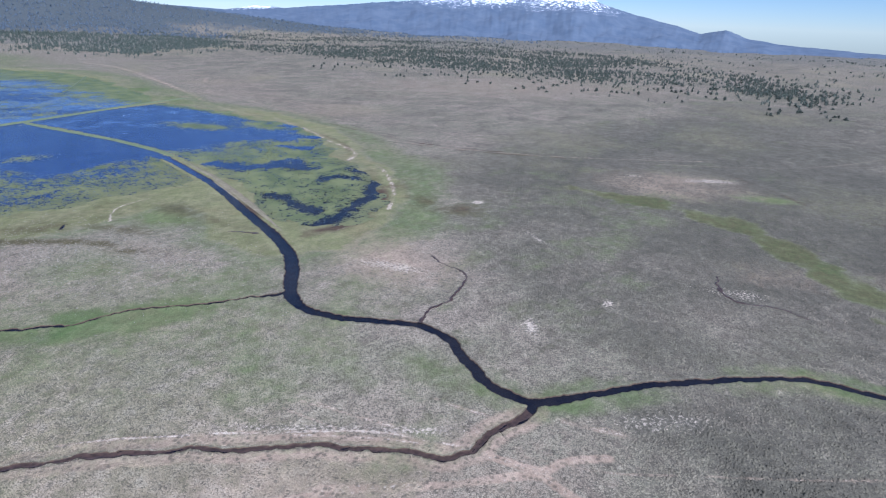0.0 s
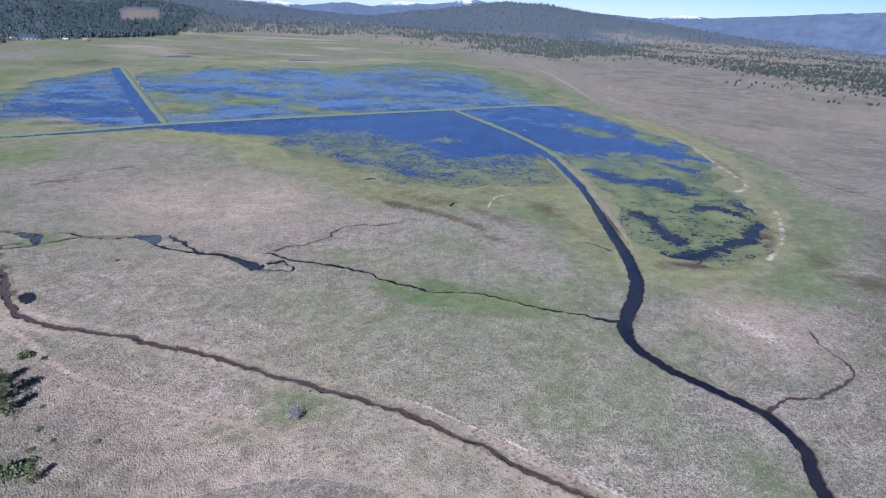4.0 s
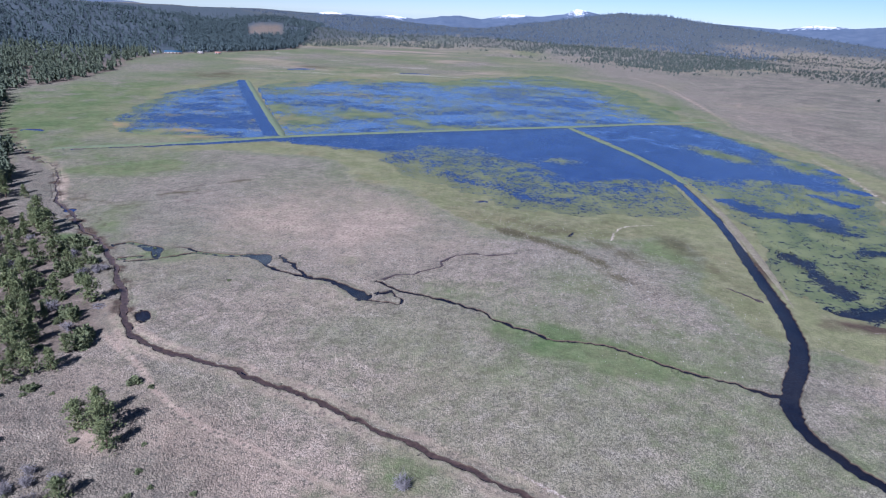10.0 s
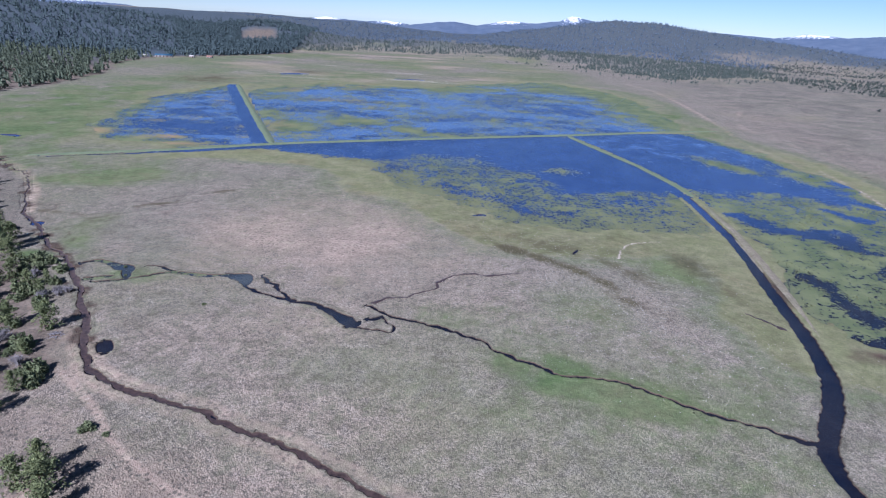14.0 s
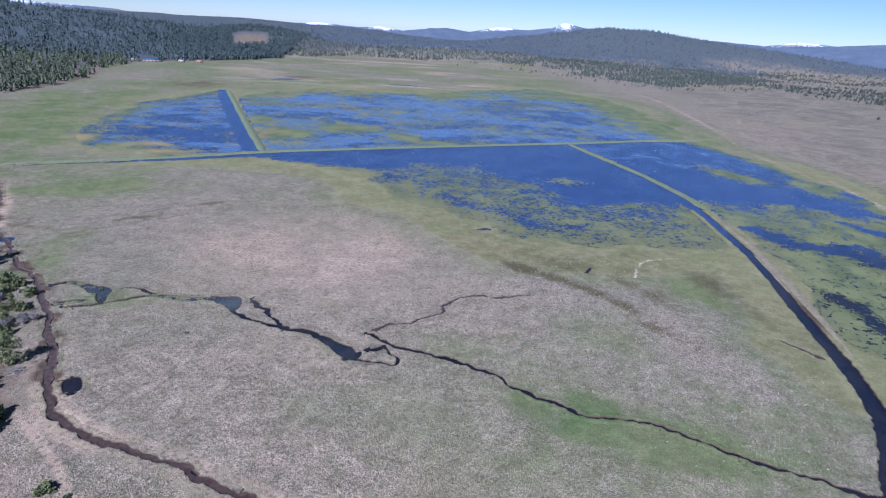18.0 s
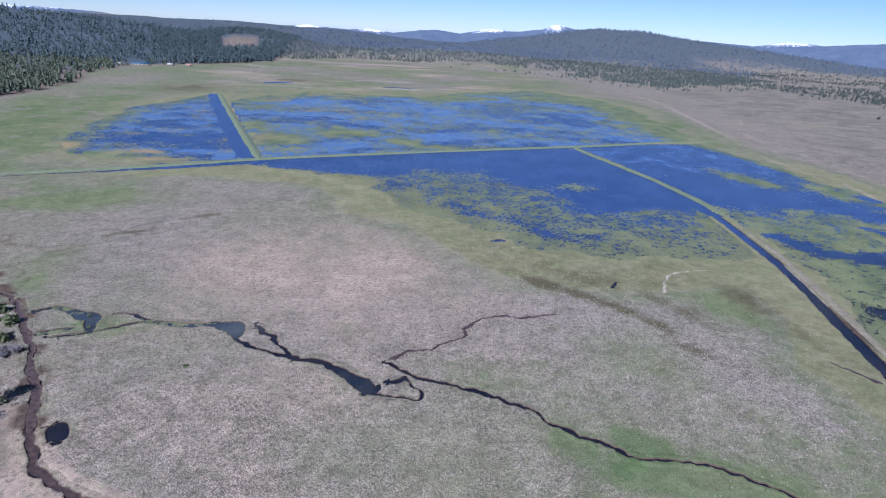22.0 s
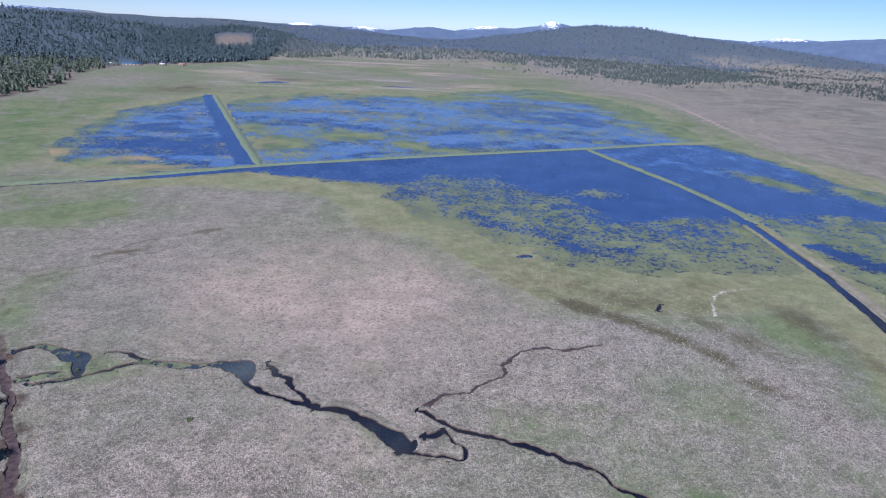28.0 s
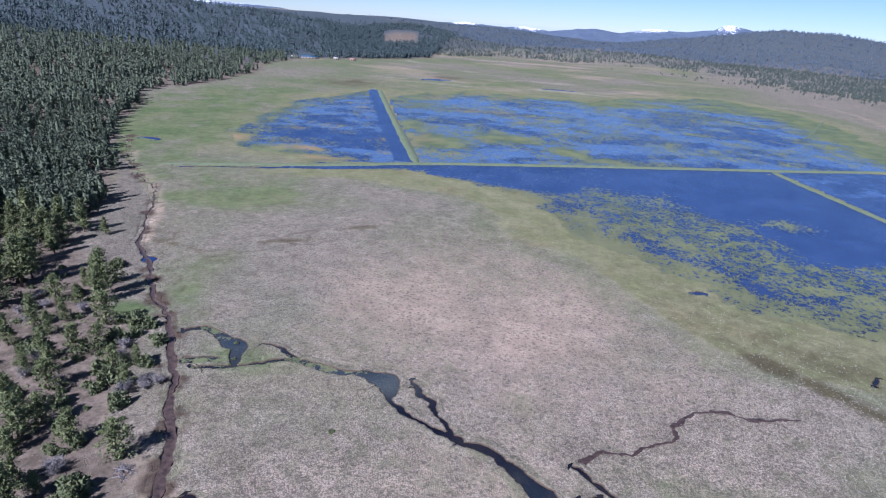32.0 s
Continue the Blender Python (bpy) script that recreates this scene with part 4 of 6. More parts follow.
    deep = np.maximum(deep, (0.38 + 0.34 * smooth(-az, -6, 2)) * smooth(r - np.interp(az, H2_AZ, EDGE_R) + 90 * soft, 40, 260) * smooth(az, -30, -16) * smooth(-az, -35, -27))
    deep, woods, bare = deep * (1 - clearing), np.maximum(woods, 0.8 * clearing), np.maximum(bare, 0.5 * clearing)
    gravel = smooth(inside_distance(x, y, GRAVEL) + 3 * soft, -2, 3)
    brush, bare, meadow, woods, pink = np.maximum(brush * (1 - gravel), 0.42 * gravel), np.maximum(bare * (1 - gravel), 0.15 * gravel), meadow * (1 - gravel), woods * (1 - gravel), pink * (1 - gravel)
    one = np.stack([np.clip(meadow, 0, 1), np.clip(marsh, 0, 1), np.clip(pale, 0, 1), np.clip(brush, 0, 1)], 1)
    two = np.stack([np.clip(mud, 0, 1), np.clip(bare, 0, 1), np.clip(woods, 0, 1), np.clip(deep, 0, 1)], 1)
    three = np.stack([np.clip(tussock, 0, 1), np.clip(pink, 0, 1), np.clip(olive, 0, 1), np.ones(x.shape)], 1)
    return one, two, three


def paint(mesh, *layers):
    for name, values in zip(("cover_a", "cover_b", "cover_c"), layers):
        layer = mesh.color_attributes.new(name, "FLOAT_COLOR", "POINT")
        layer.data.foreach_set("color", np.ascontiguousarray(values, np.float32).ravel())


def mesh_from(name, verts, faces):
    """A mesh from arrays: n x 3 places, m x 3 or m x 4 corners."""
    me = bpy.data.meshes.new(name)
    verts, faces = np.asarray(verts, np.float32), np.asarray(faces, np.int32)
    k = faces.shape[1]
    me.vertices.add(len(verts))
    me.vertices.foreach_set("co", verts.ravel())
    me.loops.add(faces.size)
    me.loops.foreach_set("vertex_index", faces.ravel())
    me.polygons.add(len(faces))
    me.polygons.foreach_set("loop_start", np.arange(0, faces.size, k, dtype=np.int32))
    me.update(calc_edges=True)
    me.validate()
    return me


def grid_faces(rows, cols, wrap=False):
    i, j = np.meshgrid(np.arange(rows - 1), np.arange(cols if wrap else cols - 1), indexing="ij")
    a, b = i * cols + j, i * cols + (j + 1) % cols
    return np.stack([a, b, b + cols, a + cols], -1).reshape(-1, 4)


def channel_gap(x, y):
    """Distance outside the nearest channel's water edge (negative in the water)."""
    gap = np.full(x.shape, 1e3)
    for line in LINES:
        d, w = line_distance(x, y, line)
        gap = np.minimum(gap, d - w)
    return gap


# ---- ground ----
az_list = np.concatenate([np.arange(-66, 112.01, 0.30), np.arange(115, 293, 3.5)])
r_list = np.concatenate([[0.5, 8, 20, 35, 50], np.exp(np.arange(math.log(60), math.log(420), 0.0049)), np.exp(np.arange(math.log(420), math.log(1500), 0.0070)), np.exp(np.arange(math.log(1500), math.log(4900), 0.017)), [4900.0]])
AZ, RR = np.meshgrid(np.radians(az_list), r_list, indexing="xy")
gx, gy = (RR * np.sin(AZ)).ravel(), (RR * np.cos(AZ)).ravel()
gz, gwet = relief(gx, gy)
gap = channel_gap(gx, gy)
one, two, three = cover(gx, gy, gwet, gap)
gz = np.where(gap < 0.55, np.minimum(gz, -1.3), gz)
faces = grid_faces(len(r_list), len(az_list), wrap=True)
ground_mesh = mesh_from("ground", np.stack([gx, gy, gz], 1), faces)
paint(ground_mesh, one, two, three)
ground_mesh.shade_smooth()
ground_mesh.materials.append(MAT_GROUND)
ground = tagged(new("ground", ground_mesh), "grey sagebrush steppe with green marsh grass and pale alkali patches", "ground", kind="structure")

# ---- water ----
wcols = np.concatenate([np.arange(-500, -340, 8.0), np.arange(-340, 356, 2.3), np.arange(356, 430, 6.0)])
wrows = np.concatenate([np.arange(-220, 180, 5.0), np.arange(180, 560, 2.0), np.arange(560, 1244, 4.0)])
wx, wy = (c.ravel() for c in np.meshgrid(wcols, wrows))
# cells well under dry ground are left out
open_cells = grid_faces(len(wrows), len(wcols))
under = (wetness(wx, wy) > -1.2) | (channel_gap(wx, wy) < 7.0)
open_cells = open_cells[under[open_cells].any(1)]
water_mesh = mesh_from("water", np.stack([wx, wy, np.full(wx.size, WATER_Z)], 1), open_cells)
lake_part = np.maximum(smooth(wy, 270, 390), blobs(wx, wy, [(-184, 303, 9, 9, 0, 1.6)]))
south, east = inside_distance(wx, wy, BASIN_SOUTH, 13), inside_distance(wx, wy, BASIN_EAST, 13)
north, west = inside_distance(wx, wy, BASIN_NORTH, 10), inside_distance(wx, wy, BASIN_WEST, 7)
drift_a, drift_b = fbm(wx, wy, 45.0, 43, 4), fbm(wx * 0.5, wy, 30.0, 71, 4)
# how far reeds reach out from the south shore
reach = np.interp(wx, [-150, -60, -10, 25, 60, 100, 130, 165, 195], [18, 16, 26, 62, 96, 100, 84, 66, 58])
reeds_south = np.where(south > -30, 0.92 - 0.13 * smooth(wx, 20, 60) - 0.36 * smooth(south + 12 * drift_a, -4, reach * 0.8) - 0.50 * smooth(south + 14 * drift_a, reach * 0.75, reach * 1.2), 0.0)
reeds_south = reeds_south - blobs(wx, wy, OPEN_SOUTH)
reeds_south = np.maximum(reeds_south, blobs(wx, wy, REED_ISLANDS)) * (south > -30)
open_east = np.maximum(smooth(east, 4, 26) * smooth(wy + 0.25 * (wx - 260) + 14 * drift_a, 395, 425), blobs(wx, wy, OPEN_EAST) * (1 + 0.5 * drift_a))
fleck = fbm(wx * 0.7, wy, 9.0, 72, 3)
for pts, half in OPEN_STROKES:
    off = line_distance(wx, wy, spline([(*p, 0.0) for p in pts], 3.0))[0]
    open_east = np.maximum(open_east, 1.05 * smooth(half * (0.75 + 0.8 * drift_b + 1.1 * fleck) - off, -8.0, 3.5))
reeds_east = np.where(east > -30, np.maximum(0.76 - 0.90 * open_east, blobs(wx, wy, REED_ISLANDS)) + 0.10 * drift_b, 0.0)
reeds_north = np.where(north > -30, 0.38 + 0.50 * (1 - smooth(north, -8, 60)) + 0.30 * drift_a + 0.75 * blobs(wx, wy, REED_NORTH), 0.0)
reeds_west = np.where(west > -30, 0.20 + 0.55 * (1 - smooth(west, -8, 60)) + 0.25 * drift_a + 0.8 * blobs(wx, wy, RUST_WEST), 0.0)
nearest = np.argmax(np.stack([south, east, north, west]), 0)
reedy = np.choose(nearest, [reeds_south, reeds_east, reeds_north, reeds_west])
beside = np.interp(wx, [p[0] for p in DIKE], [p[1] for p in DIKE]) - wy
reedy = np.where((beside > 0) & (beside < 14) & (wx > -262) & (wx < 215), np.minimum(reedy, 0.05), reedy)
beside = np.interp(wy, [p[1] for p in DIKE_NORTH], [p[0] for p in DIKE_NORTH]) - wx
reedy = np.where((beside > 0) & (beside < 18) & (wy > 522) & (wy < 940), np.minimum(reedy, 0.03), reedy)
in_ditch = ((beside > 0) & (beside < 18) & (wy > 522) & (wy < 940)).astype(float)
reedy = reedy * smooth(line_distance(wx, wy, LINES[0])[0], 3.6, 4.6) * smooth(np.maximum(np.maximum(south, east), np.maximum(north, west)), -30, -26)
# where the painted sheen of ruffled water lies, mostly in the north basin
ruffle_sheen = np.clip(smooth(np.maximum(north, 0.35 * west), -5, 15) * (0.55 + 0.9 * drift_b - 1.2 * blobs(wx, wy, DARK_WEST)) + 0.22 * smooth(east, 0, 20) * smooth(wy, 480, 560), 0, 1)
ruffle_sheen = ruffle_sheen * (1 - in_ditch)
rust = np.clip(blobs(wx, wy, RUST_WEST) + 0.3 * smooth(drift_a, 0.2, 0.6) * smooth(-wx, -20, 100) * smooth(np.maximum(north, west), 0, 20), 0, 1)
dull = np.maximum(np.clip(1 - np.abs(south) / 60.0, 0, 1) * (south > -30), (0.15 + 0.75 * np.exp(-(east / 9.0) ** 2)) * (east > -30) * smooth(-wy, -430, -380))
# pools given the painted grey reflection along with their shallow mud
shallow = blobs(wx, wy, [(-64, 245, 9, 8, 0, 1.2), (-80, 246, 16, 6, 0, 1.0), (-118, 252, 16, 12, 0, 0.9), (-18, 211, 10, 6, -35, 0.35)])
reedy = np.maximum(reedy, blobs(wx, wy, [(-92, 248, 14, 3.5, 0, 0.62), (-80, 248.5, 10, 2.5, 0, 0.7), (-128, 258, 10, 3, 0, 0.7), (-121, 241, 7, 3, 0, 0.75)]))
reedy = reedy * (1 - blobs(wx, wy, [(48.4, 342.6, 5, 4, 0, 1.0)]))
dull = np.maximum(dull, shallow)
water_kind = np.clip(np.stack([lake_part, ruffle_sheen, reedy, np.ones(wx.size)], 1), 0, 1)
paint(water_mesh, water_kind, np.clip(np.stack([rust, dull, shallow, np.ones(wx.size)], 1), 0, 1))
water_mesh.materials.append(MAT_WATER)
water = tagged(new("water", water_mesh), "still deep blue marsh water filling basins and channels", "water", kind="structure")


# ---- banks along the channels ----
def bank_strip(name, channel, seed, label, muddy=0.0):
    """Both ragged banks of a channel as one mesh, from under the water to the grass."""
    line = course(channel, 0.7)
    line = line[line[:, 1] < 398] if channel is RIVER else line
    x, y, w = line[:, 0], line[:, 1], line[:, 2]
    tx, ty = np.gradient(x), np.gradient(y)
    n = np.hypot(tx, ty) + 1e-9
    nx, ny = -ty / n, tx / n
    verts, faces, mud_rows = [], [], []
    thin = float(np.clip(np.mean(w) / 1.4, 0.5, 1.0))
    across = [(-0.45, -0.75), (-0.12, -0.32), (0.02, -0.05), (0.35, 0.13), (1.0, 0.12), (2.1, 0.07), (3.0, -0.10)]
    across = [(d if d < 0.5 else 0.5 + (d - 0.5) * (0.45 + 0.55 * thin), z * thin if z > 0 else z) for d, z in across]
    wobble = np.minimum(1.0, w / 1.2)
    for side in (-1, 1):
        base = sum(len(v) for v in verts)
        jag = (0.42 if len(x) > 30 else 0.08) * wobble * fbm(x * 1.0 + side * 50, y, 3.2, seed, 3) + (0.42 if len(x) > 30 else 0.05) * fbm(x, y + side * 31, 1.5, seed + 7, 3)
        rows = []
        for d, z in across:
            off = np.maximum(0.02, w + d + jag) if d > -0.3 else np.maximum(0.0, w + d + jag)
            rows.append(np.stack([x + side * nx * off, y + side * ny * off, np.full(x.shape, z) + (0.05 * fbm(x, y, 1.4, seed + 3, 2) if z > 0 else 0)], 1))
            mud_rows.append(np.full(x.shape, 0.95 if z < 0.0 and d < 1 else (0.22 if d < 0.6 else 0.0)))
        verts += rows
        f = grid_faces(len(across), len(x)) + base
        faces.append(f if side > 0 else f[:, ::-1])
    v = np.concatenate(verts)
    other = np.full(len(v), 1e3)
    for mine, line in zip(CHANNELS, LINES):
        if mine is not channel:
            d, width = line_distance(v[:, 0], v[:, 1], line)
            other = np.minimum(other, d - width)
    v[:, 2] = np.where(other < 0.25, np.minimum(v[:, 2], -1.0 + 0.8 * smooth(other, -0.2, 0.25)), v[:, 2])
    me = mesh_from(name, v, np.concatenate(faces))
    g, t, h = cover(v[:, 0], v[:, 1], np.full(len(v), -2.0), np.full(len(v), 1.0))
    t[:, 0] = np.maximum(t[:, 0], np.concatenate(mud_rows) + muddy * (np.concatenate(mud_rows) > 0))
    paint(me, g, np.clip(t, 0, 1), h)
    me.shade_smooth()
    me.materials.append(MAT_GROUND)
    return tagged(new(name, me), label, "bank", kind="structure")


def stream_bed(name, channel, z, label, material, lap):
    """Wet brown mud lying in a ditch."""
    line = course(channel, 1.0)
    x, y = line[:, 0], line[:, 1]
    w = (line[:, 2] + lap) * (0.95 + 0.35 * fbm(x, y, 5.0, 76, 3))
    tx, ty = np.gradient(x), np.gradient(y)
    n = np.hypot(tx, ty) + 1e-9
    cols = np.linspace(-1, 1, 7)
    v = np.concatenate([np.stack([x - ty / n * w * c, y + tx / n * w * c, z + 0.09 * fbm(x + c * 5, y, 4.0, 77, 3) + 0.1 * c * c], 1) for c in cols])
    me = mesh_from(name, v, grid_faces(len(cols), len(x)))
    me.shade_smooth()
    me.materials.append(material)
    return tagged(new(name, me), label, "stream bed", kind="structure")


def trickle(name, channel, seed, label):
    """A broken thread of dark wet mud that winds over the turf."""
    line = course(channel, 0.35)
    x, y = line[:, 0], line[:, 1]
    w = np.maximum(0.02, line[:, 2] * (1.15 + 0.7 * fbm(x, y, 2.2, seed, 3)))
    tx, ty = np.gradient(x), np.gradient(y)
    n = np.hypot(tx, ty) + 1e-9
    cols = [(-1.3, -0.06), (-0.8, 0.05), (0.0, 0.03), (0.8, 0.05), (1.3, -0.06)]
    rows = []
    for k, (c, up) in enumerate(cols):
        jag = 1 + 0.5 * fbm(x + 9 * k, y, 0.8, seed + k, 2)
        px, py = x - ty / n * w * c * jag, y + tx / n * w * c * jag
        rows.append(np.stack([px, py, relief(px, py)[0] + up + 0.04], 1))
    v = np.concatenate(rows)
    me = mesh_from(name, v, grid_faces(len(cols), len(x)))
    me.shade_smooth()
    me.materials.append(MAT_MUD)
    return tagged(new(name, me), label, "trickle", kind="structure")


MAT_CREEK = simple_material("reddish_creek_mud", (0.022, 0.015, 0.012), (0.096, 0.062, 0.049), 0.8, rough=0.5, relief=0.05, by="none")
MAT_MUD = simple_material("wet_brown_mud", (0.022, 0.014, 0.011), (0.078, 0.049, 0.038), 0.8, rough=0.45, relief=0.05, by="none")
stream_bed("ditch_bed", DITCH[1:], -0.16, "narrow ditch with wet dark brown mud", MAT_MUD, 0.22)
stream_bed("creek_bed", CREEK, -0.12, "creek bed of brown mud beside the pines", MAT_CREEK, 0.0)
for k, (nm, ch) in enumerate((("river_bank", RIVER), ("ditch_bank", DITCH), ("creek_bank", CREEK), ("pool_bank", STREAM_POOL), ("slough_bank", SLOUGH), ("loop_bank", LOOP), ("nook_bank", NOOK),
                              ("brook_bank", BROOK), ("west_pool_bank", POOL_WEST), ("branch_bank", BRANCH), ("low_pool_bank", POOL_WEST_LOW), ("water_hole_bank", WATER_HOLE),
                              ("spring_bank", SPRING), ("meadow_pond_bank", MEADOW_POND), ("small_pool_bank", SMALL_POOL), ("dark_pool_bank", DARK_POOL), ("far_pool_bank", FAR_POOL), ("far_pond_bank", FAR_POND), ("toe_ditch_bank", TOE_DITCH))):
    bank_strip(nm, ch, 100 + k, "ragged grassy bank with a dark mud edge", 0.0)


for k, (nm, ch) in enumerate((("rill", RILL), ("inlet", INLET), ("gully", EAST_CUT), ("mud_streak", STREAK_POOL))):
    trickle(nm, ch, 150 + k, "narrow broken thread of dark wet mud")


def dike(name, points, half, high, seed, dry=False):
    """A grassed earth bank across the marsh."""
    line = spline([(*p, 0.0) for p in points], 2.5)
    x, y = line[:, 0], line[:, 1]
    along = np.linspace(0, 1, len(x))
    taper = smooth(along, -0.03, 0.05) * smooth(1 - along, -0.01, 0.30 if dry else 0.03)
    tx, ty = np.gradient(x), np.gradient(y)
    n = np.hypot(tx, ty) + 1e-9
    rows = []
    for c, z in ((-2.2, -0.7), (-1.1, 0.25), (-0.6, 0.9), (0, 1.0), (0.6, 0.9), (1.1, 0.25), (2.2, -0.7)):
        off = c * half * (0.35 + 0.65 * taper) * (1 + 0.25 * fbm(x + 40 * c, y, 14.0, seed, 3))
        rows.append(np.stack([x - ty / n * off, y + tx / n * off, (z * high - 0.55 * (1 - taper)) + 0.15 * high * fbm(x, y + c * 20, 6.0, seed + 4, 3)], 1))
    v = np.concatenate(rows)
    me = mesh_from(name, v, grid_faces(7, len(x)))
    g, t, h = cover(v[:, 0], v[:, 1], np.full(len(v), -2.0), np.full(len(v), 100.0))
    g[:, 1], g[:, 0] = 0.95, 0.6
    t[:, 0] = 0
    if dry:
        down = smooth(-v[:, 1], -410, -330)
        g[:, 1], g[:, 0] = 0.95 * (1 - down), 0.6 - 0.25 * down
        t[:, 1] = np.maximum(t[:, 1], 0.45 * down)
    paint(me, g, t, h)
    me.shade_smooth()
    me.materials.append(MAT_GROUND if dry else MAT_DIKE)
    return tagged(new(name, me), "low yellow-green grassed dike across the flooded marsh", "dike", kind="structure")


dike("dike_south", DIKE, 2.0, 0.8, 201)
dike("dike_north", DIKE_NORTH, 2.2, 0.8, 202)
dike("levee", LEVEE[:7], 1.9, 0.7, 203)
dike("causeway", [(270, 828), (285, 850), (318, 915), (366, 1012)], 0.9, 0.8, 205)
dike("spoil_bank", LEVEE[6:], 1.7, 0.5, 204, dry=True)


# ---- distant mountains ----
def mountain_range(name, radius, depth, foot, az_el, snow_spots, seed, label):
    """A ridge along a circle; az_el gives its skyline in degrees."""
    az = np.arange(az_el[0][0], az_el[-1][0], 0.09)
    el = np.interp(az, [a for a, _ in az_el], [e for _, e in az_el])
    el = el + 0.035 * fbm(az * 10, az * 0, 6.0, seed, 4)
    top = 105.0 + radius * np.tan(np.radians(el))
    foot = np.minimum(foot, top - 20.0)
    rows, snow = [], []
    n = 15
    for i in range(n + 1):
        u = i / n
        r = radius - depth * (1 - u)
        z = foot + (top - foot) * (u ** 1.15)
        a = np.radians(az)
        px, py = r * np.sin(a), 30 + r * np.cos(a)
        z = z + fbm(px, py, 160.0, seed + 1, 5) * (16 + 0.10 * np.abs(top - foot)) * u * (1 - u) * 3.0
        rows.append(np.stack([px, py, z], 1))
        s = np.zeros(az.shape)
        for c, half, reach, amp in snow_spots:
            s = np.maximum(s, amp * np.exp(-((az - c) / half) ** 2) * smooth(u, 1 - reach, 1.0))
        snow.append(s)
    v = np.concatenate(rows)
    me = mesh_from(name, v, grid_faces(n + 1, len(az))[:, ::-1])
    s = np.concatenate(snow)
    paint(me, np.stack([s, s, s, np.ones(len(s))], 1), np.zeros((len(s), 4)))
    me.shade_smooth()
    me.materials.append(MAT_MOUNTAIN)
    return tagged(new(name, me), label, "mountain", kind="structure")


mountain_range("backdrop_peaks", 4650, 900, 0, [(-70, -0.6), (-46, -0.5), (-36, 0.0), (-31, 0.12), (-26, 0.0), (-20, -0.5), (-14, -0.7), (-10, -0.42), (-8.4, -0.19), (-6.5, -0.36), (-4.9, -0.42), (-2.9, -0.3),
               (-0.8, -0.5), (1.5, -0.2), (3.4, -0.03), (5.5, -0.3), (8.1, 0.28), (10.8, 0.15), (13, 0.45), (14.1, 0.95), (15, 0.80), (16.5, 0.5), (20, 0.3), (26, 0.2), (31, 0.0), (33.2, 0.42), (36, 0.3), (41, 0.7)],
               [(-8.4, 1.2, 0.25, 1.0), (-33, 5, 0.2, 0.8), (-2.6, 1.2, 0.3, 0.9), (8.3, 1.5, 0.22, 0.9), (14.2, 0.8, 0.35, 0.8), (33.5, 2.0, 0.25, 0.8), (24, 1.2, 0.3, 0.5)], 301, "distant mountains in painted haze blue with snow patches on the peaks")
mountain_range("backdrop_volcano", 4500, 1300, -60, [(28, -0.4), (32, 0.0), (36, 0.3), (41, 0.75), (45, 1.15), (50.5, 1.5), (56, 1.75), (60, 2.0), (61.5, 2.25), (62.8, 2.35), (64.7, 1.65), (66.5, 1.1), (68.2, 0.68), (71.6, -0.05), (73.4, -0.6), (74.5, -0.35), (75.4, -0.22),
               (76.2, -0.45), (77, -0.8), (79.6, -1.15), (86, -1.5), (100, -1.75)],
               [(61.5, 4.0, 0.46, 0.74), (55, 5.0, 0.26, 0.6), (50, 3.0, 0.15, 0.5)], 302, "broad dark volcano in painted haze blue with a snowy summit")


# ---- helpers for things ----
def ground_z(x, y):
    z, _ = relief(np.array([float(x)]), np.array([float(y)]))
    return float(z[0])


def part(name, mesh, material, parent, label=""):
    """One mesh as a part of a thing."""
    if not mesh.materials:
        mesh.materials.append(material)
    ob = new(name, mesh)
    ob.parent = parent
    return tagged(ob, label)


def unit(v):
    return v / (np.linalg.norm(v, axis=-1, keepdims=True) + 1e-9)


def tufts(rng, centres, sizes, outward, blades):
    """Small bunches of needles or leaves: some pointed blades round each centre."""
    n = len(centres)
    c = np.repeat(centres, blades, 0)
    s = np.repeat(sizes, blades)[:, None] * rng.uniform(0.7, 1.3, (n * blades, 1))
    d = unit(np.repeat(outward, blades, 0) * 0.7 + rng.normal(0, 0.75, (n * blades, 3)))
    p = unit(np.cross(d, rng.normal(0, 1, (n * blades, 3))))
    j = c + rng.normal(0, 0.22, (n * blades, 3)) * s
    v = np.stack([j - p * s * 0.42 - d * s * 0.3, j + p * s * 0.42 - d * s * 0.3, j + d * s * 0.85], 1).reshape(-1, 3)
    return v, np.arange(len(v)).reshape(-1, 3)


def limb(a, b, ra, rb, sides=5):
    """A tapered stick between two places, closed at the thin end."""
    a, b = np.array(a, float), np.array(b, float)
    d = unit((b - a)[None])[0]
    side = unit(np.cross(d, [0.31, 0.77, 0.55])[None])[0]
    up = np.cross(d, side)
    ang = np.arange(sides) * 2 * math.pi / sides
    ring = np.cos(ang)[:, None] * side + np.sin(ang)[:, None] * up
    v = np.concatenate([a + ring * ra, b + ring * rb, [b + d * rb]])
    f = []
    for i in range(sides):
        k = (i + 1) % sides
        f += [(i, k, sides + k), (i, sides + k, sides + i), (sides + i, sides + k, 2 * sides)]
    return v, np.array(f)


def join(pieces):
    verts, faces, base = [], [], 0
    for v, f in pieces:
        verts.append(v)
        faces.append(f + base)
        base += len(v)
    return np.concatenate(verts), np.concatenate(faces)


